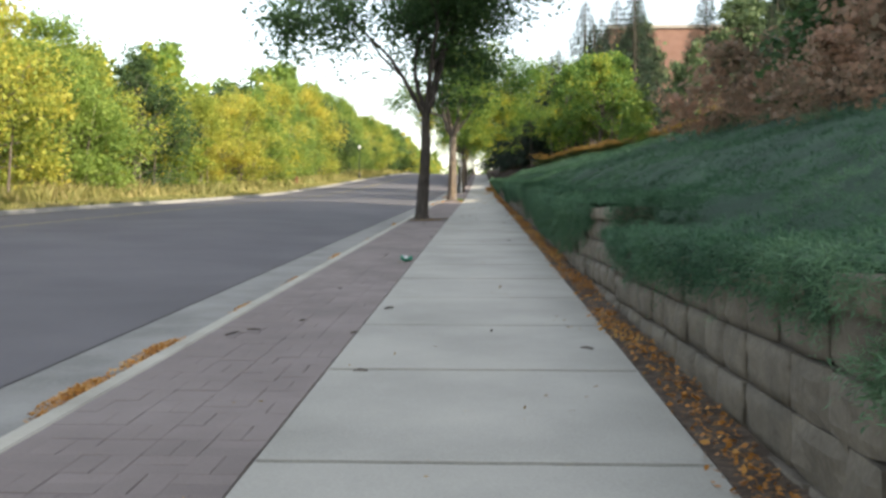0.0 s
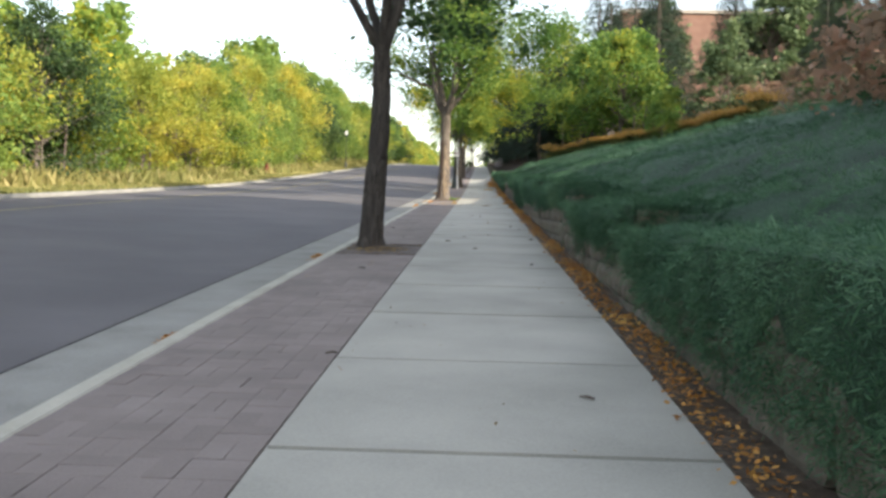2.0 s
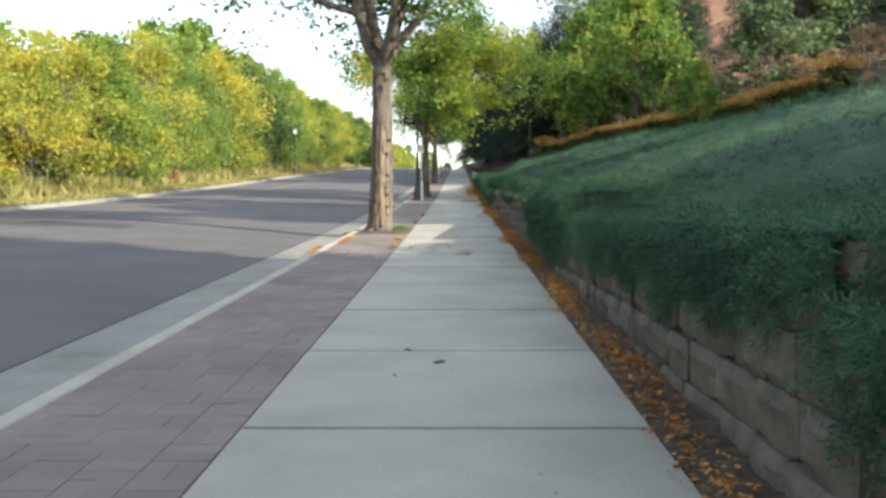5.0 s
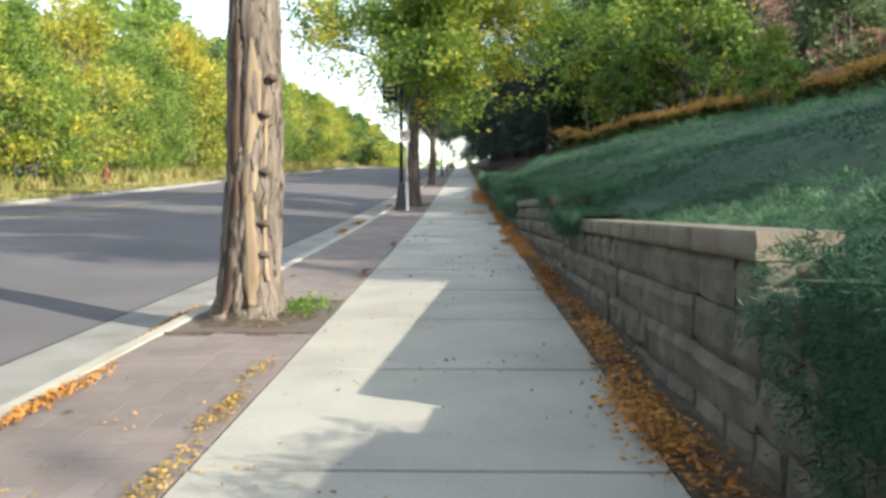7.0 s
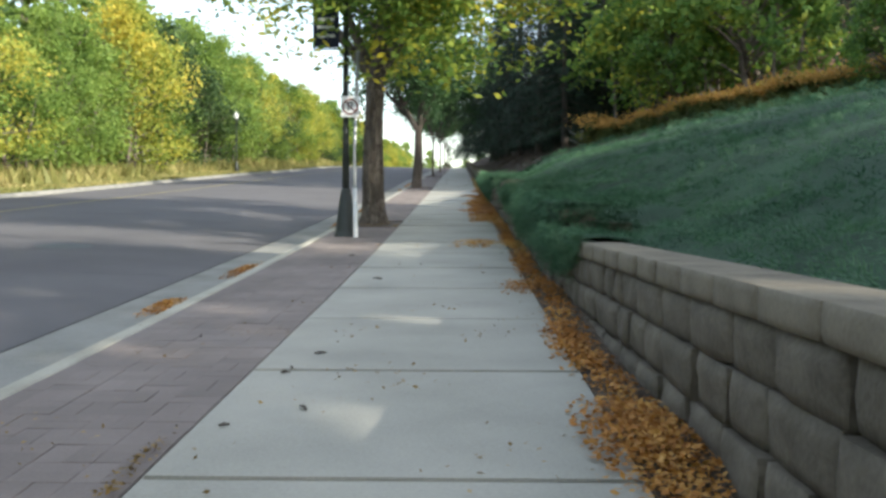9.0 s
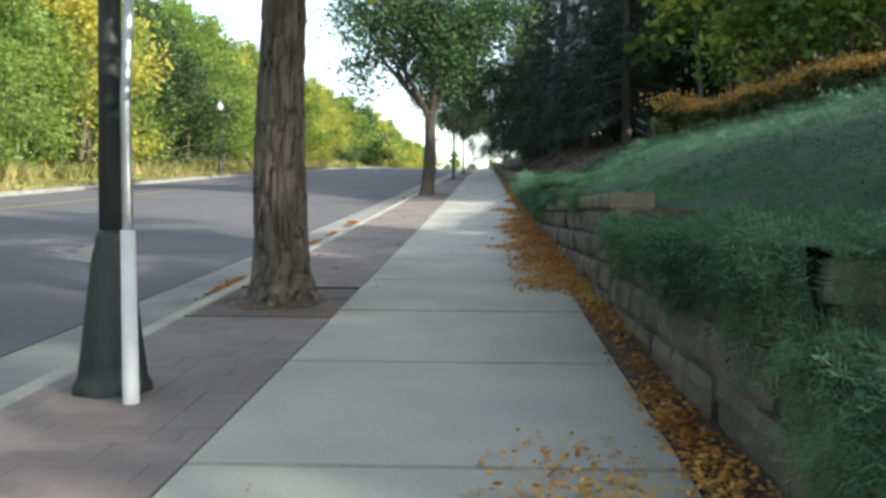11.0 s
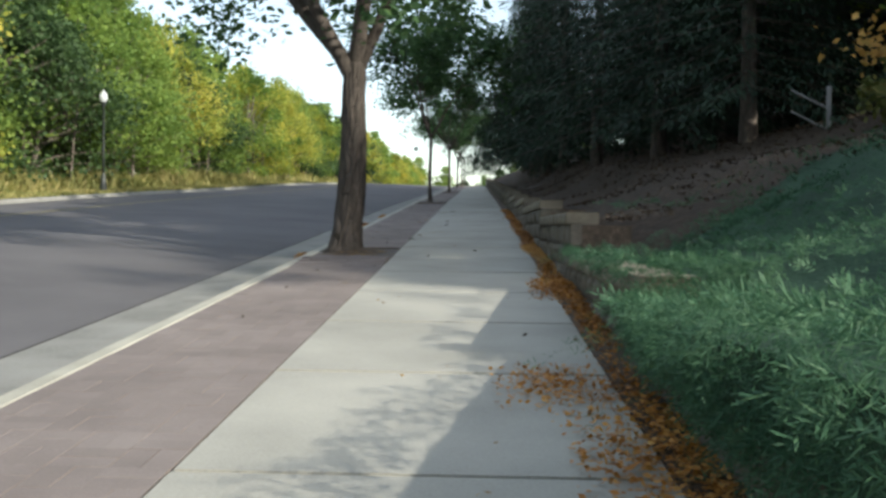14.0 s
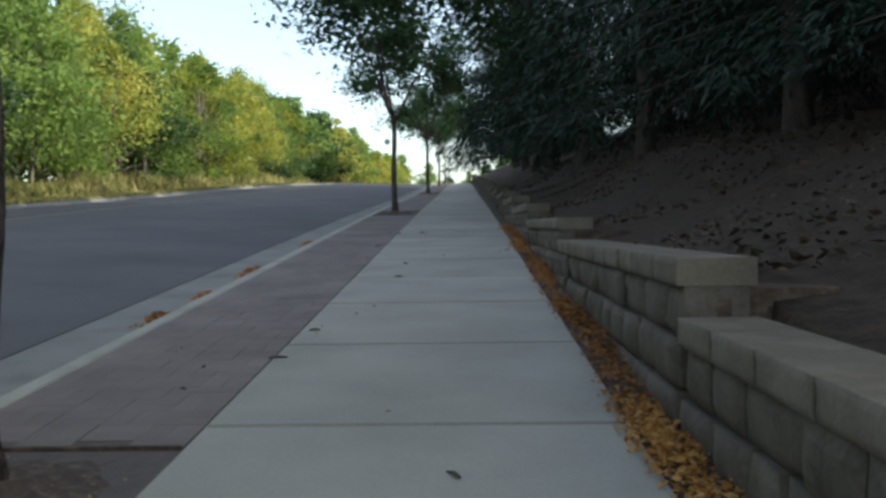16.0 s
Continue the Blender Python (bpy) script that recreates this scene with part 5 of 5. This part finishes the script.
# ---- brick building on the hill ----
M_GLASS = mat("dark window glass", [(0.02, 0.025, 0.03), (0.05, 0.055, 0.06)], rough=0.08, scale=1, bump=0, spec=0.6)
M_ROOF = mat("roof coping", [(0.25, 0.23, 0.2), (0.34, 0.31, 0.28)], scale=3)
bld = tagged(new("brick_building"), "large pink-brown brick building with tall windows above the trees", "building")
BX, BY, BZ = 19.5, 146.0, 13.0
put(bld, BX, BY, BZ)
part("wall", box(40, 36, 16.4, (20, 18, 8.2)), M_BRICK, bld)
part("roof", box(40.6, 36.6, 0.5, (20, 18, 16.6)), M_ROOF, bld)
for lvl in range(4):
    for i in range(11):
        z = 2.2 + lvl * 3.5
        for side in (0,):
            c = (-0.03, 2.0 + i * 3.2, z + 0.9) if side == 0 else (4.5 + i * 3.2, -0.03, z + 0.9)
            sz = (0.12, 1.3, 2.2) if side == 0 else (1.3, 0.12, 2.2)
            w = part("window", box(sz[0], sz[1], sz[2], c), M_ROOF, bld)
            part("pane", box(*((0.1, 1.1, 2.0) if side == 0 else (1.1, 0.1, 2.0)), (c[0] - 0.03, c[1], c[2]) if side == 0 else (c[0], c[1] - 0.03, c[2])), M_GLASS, w)

# ---- grey wall behind the spruces ----
M_GREY = mat("grey render", [(0.12, 0.115, 0.11), (0.18, 0.17, 0.165), (0.23, 0.22, 0.21)], scale=1.5, fine=30, bump=0.3)
gwall = tagged(new("long_wall"), "low grey building wall with a pale footing behind the spruces", "wall")
for nm, z0, z1, dx, m in (("wall_face", 0.35, 3.9, 0.0, M_GREY), ("footing", -0.7, 0.35, -0.08, M_ROOF), ("coping", 3.9, 4.05, -0.1, M_ROOF)):
    ys = [82 + 2 * i for i in range(24)]
    v, f = [], []
    for j, y in enumerate(ys):
        g = hill(9.4, y)
        v += [(9.4 + dx, y, g + z0), (9.9, y, g + z0), (9.9, y, g + z1), (9.4 + dx, y, g + z1)]
        if j:
            a, b = 4 * j - 4, 4 * j
            f += [(a + k, b + k, b + (k + 1) % 4, a + (k + 1) % 4) for k in range(4)]
    f += [(0, 1, 2, 3), (len(v) - 1, len(v) - 2, len(v) - 3, len(v) - 4)]
    mesh(nm, v, f, m, gwall)

# ---- short steel post with stays on the slope ----
sp_post = put(tagged(new("stay_post"), "short grey steel post with two stay bars on the slope", "post"), 4.8, 81.2, hill(4.8, 81.2))
bm = bmesh.new()
tube(bm, [((0, 0, -0.1), 0.035), ((0, 0, 0.55), 0.035)], sides=8)
part("post", bm, M_GREY, sp_post)
for z in (0.5, 0.22):
    bm = bmesh.new()
    tube(bm, [((0, 0, z - 0.25), 0.016), ((-0.45, 0.15, z + 0.02), 0.016)], sides=6)
    part("stay_bar", bm, M_GREY, sp_post)
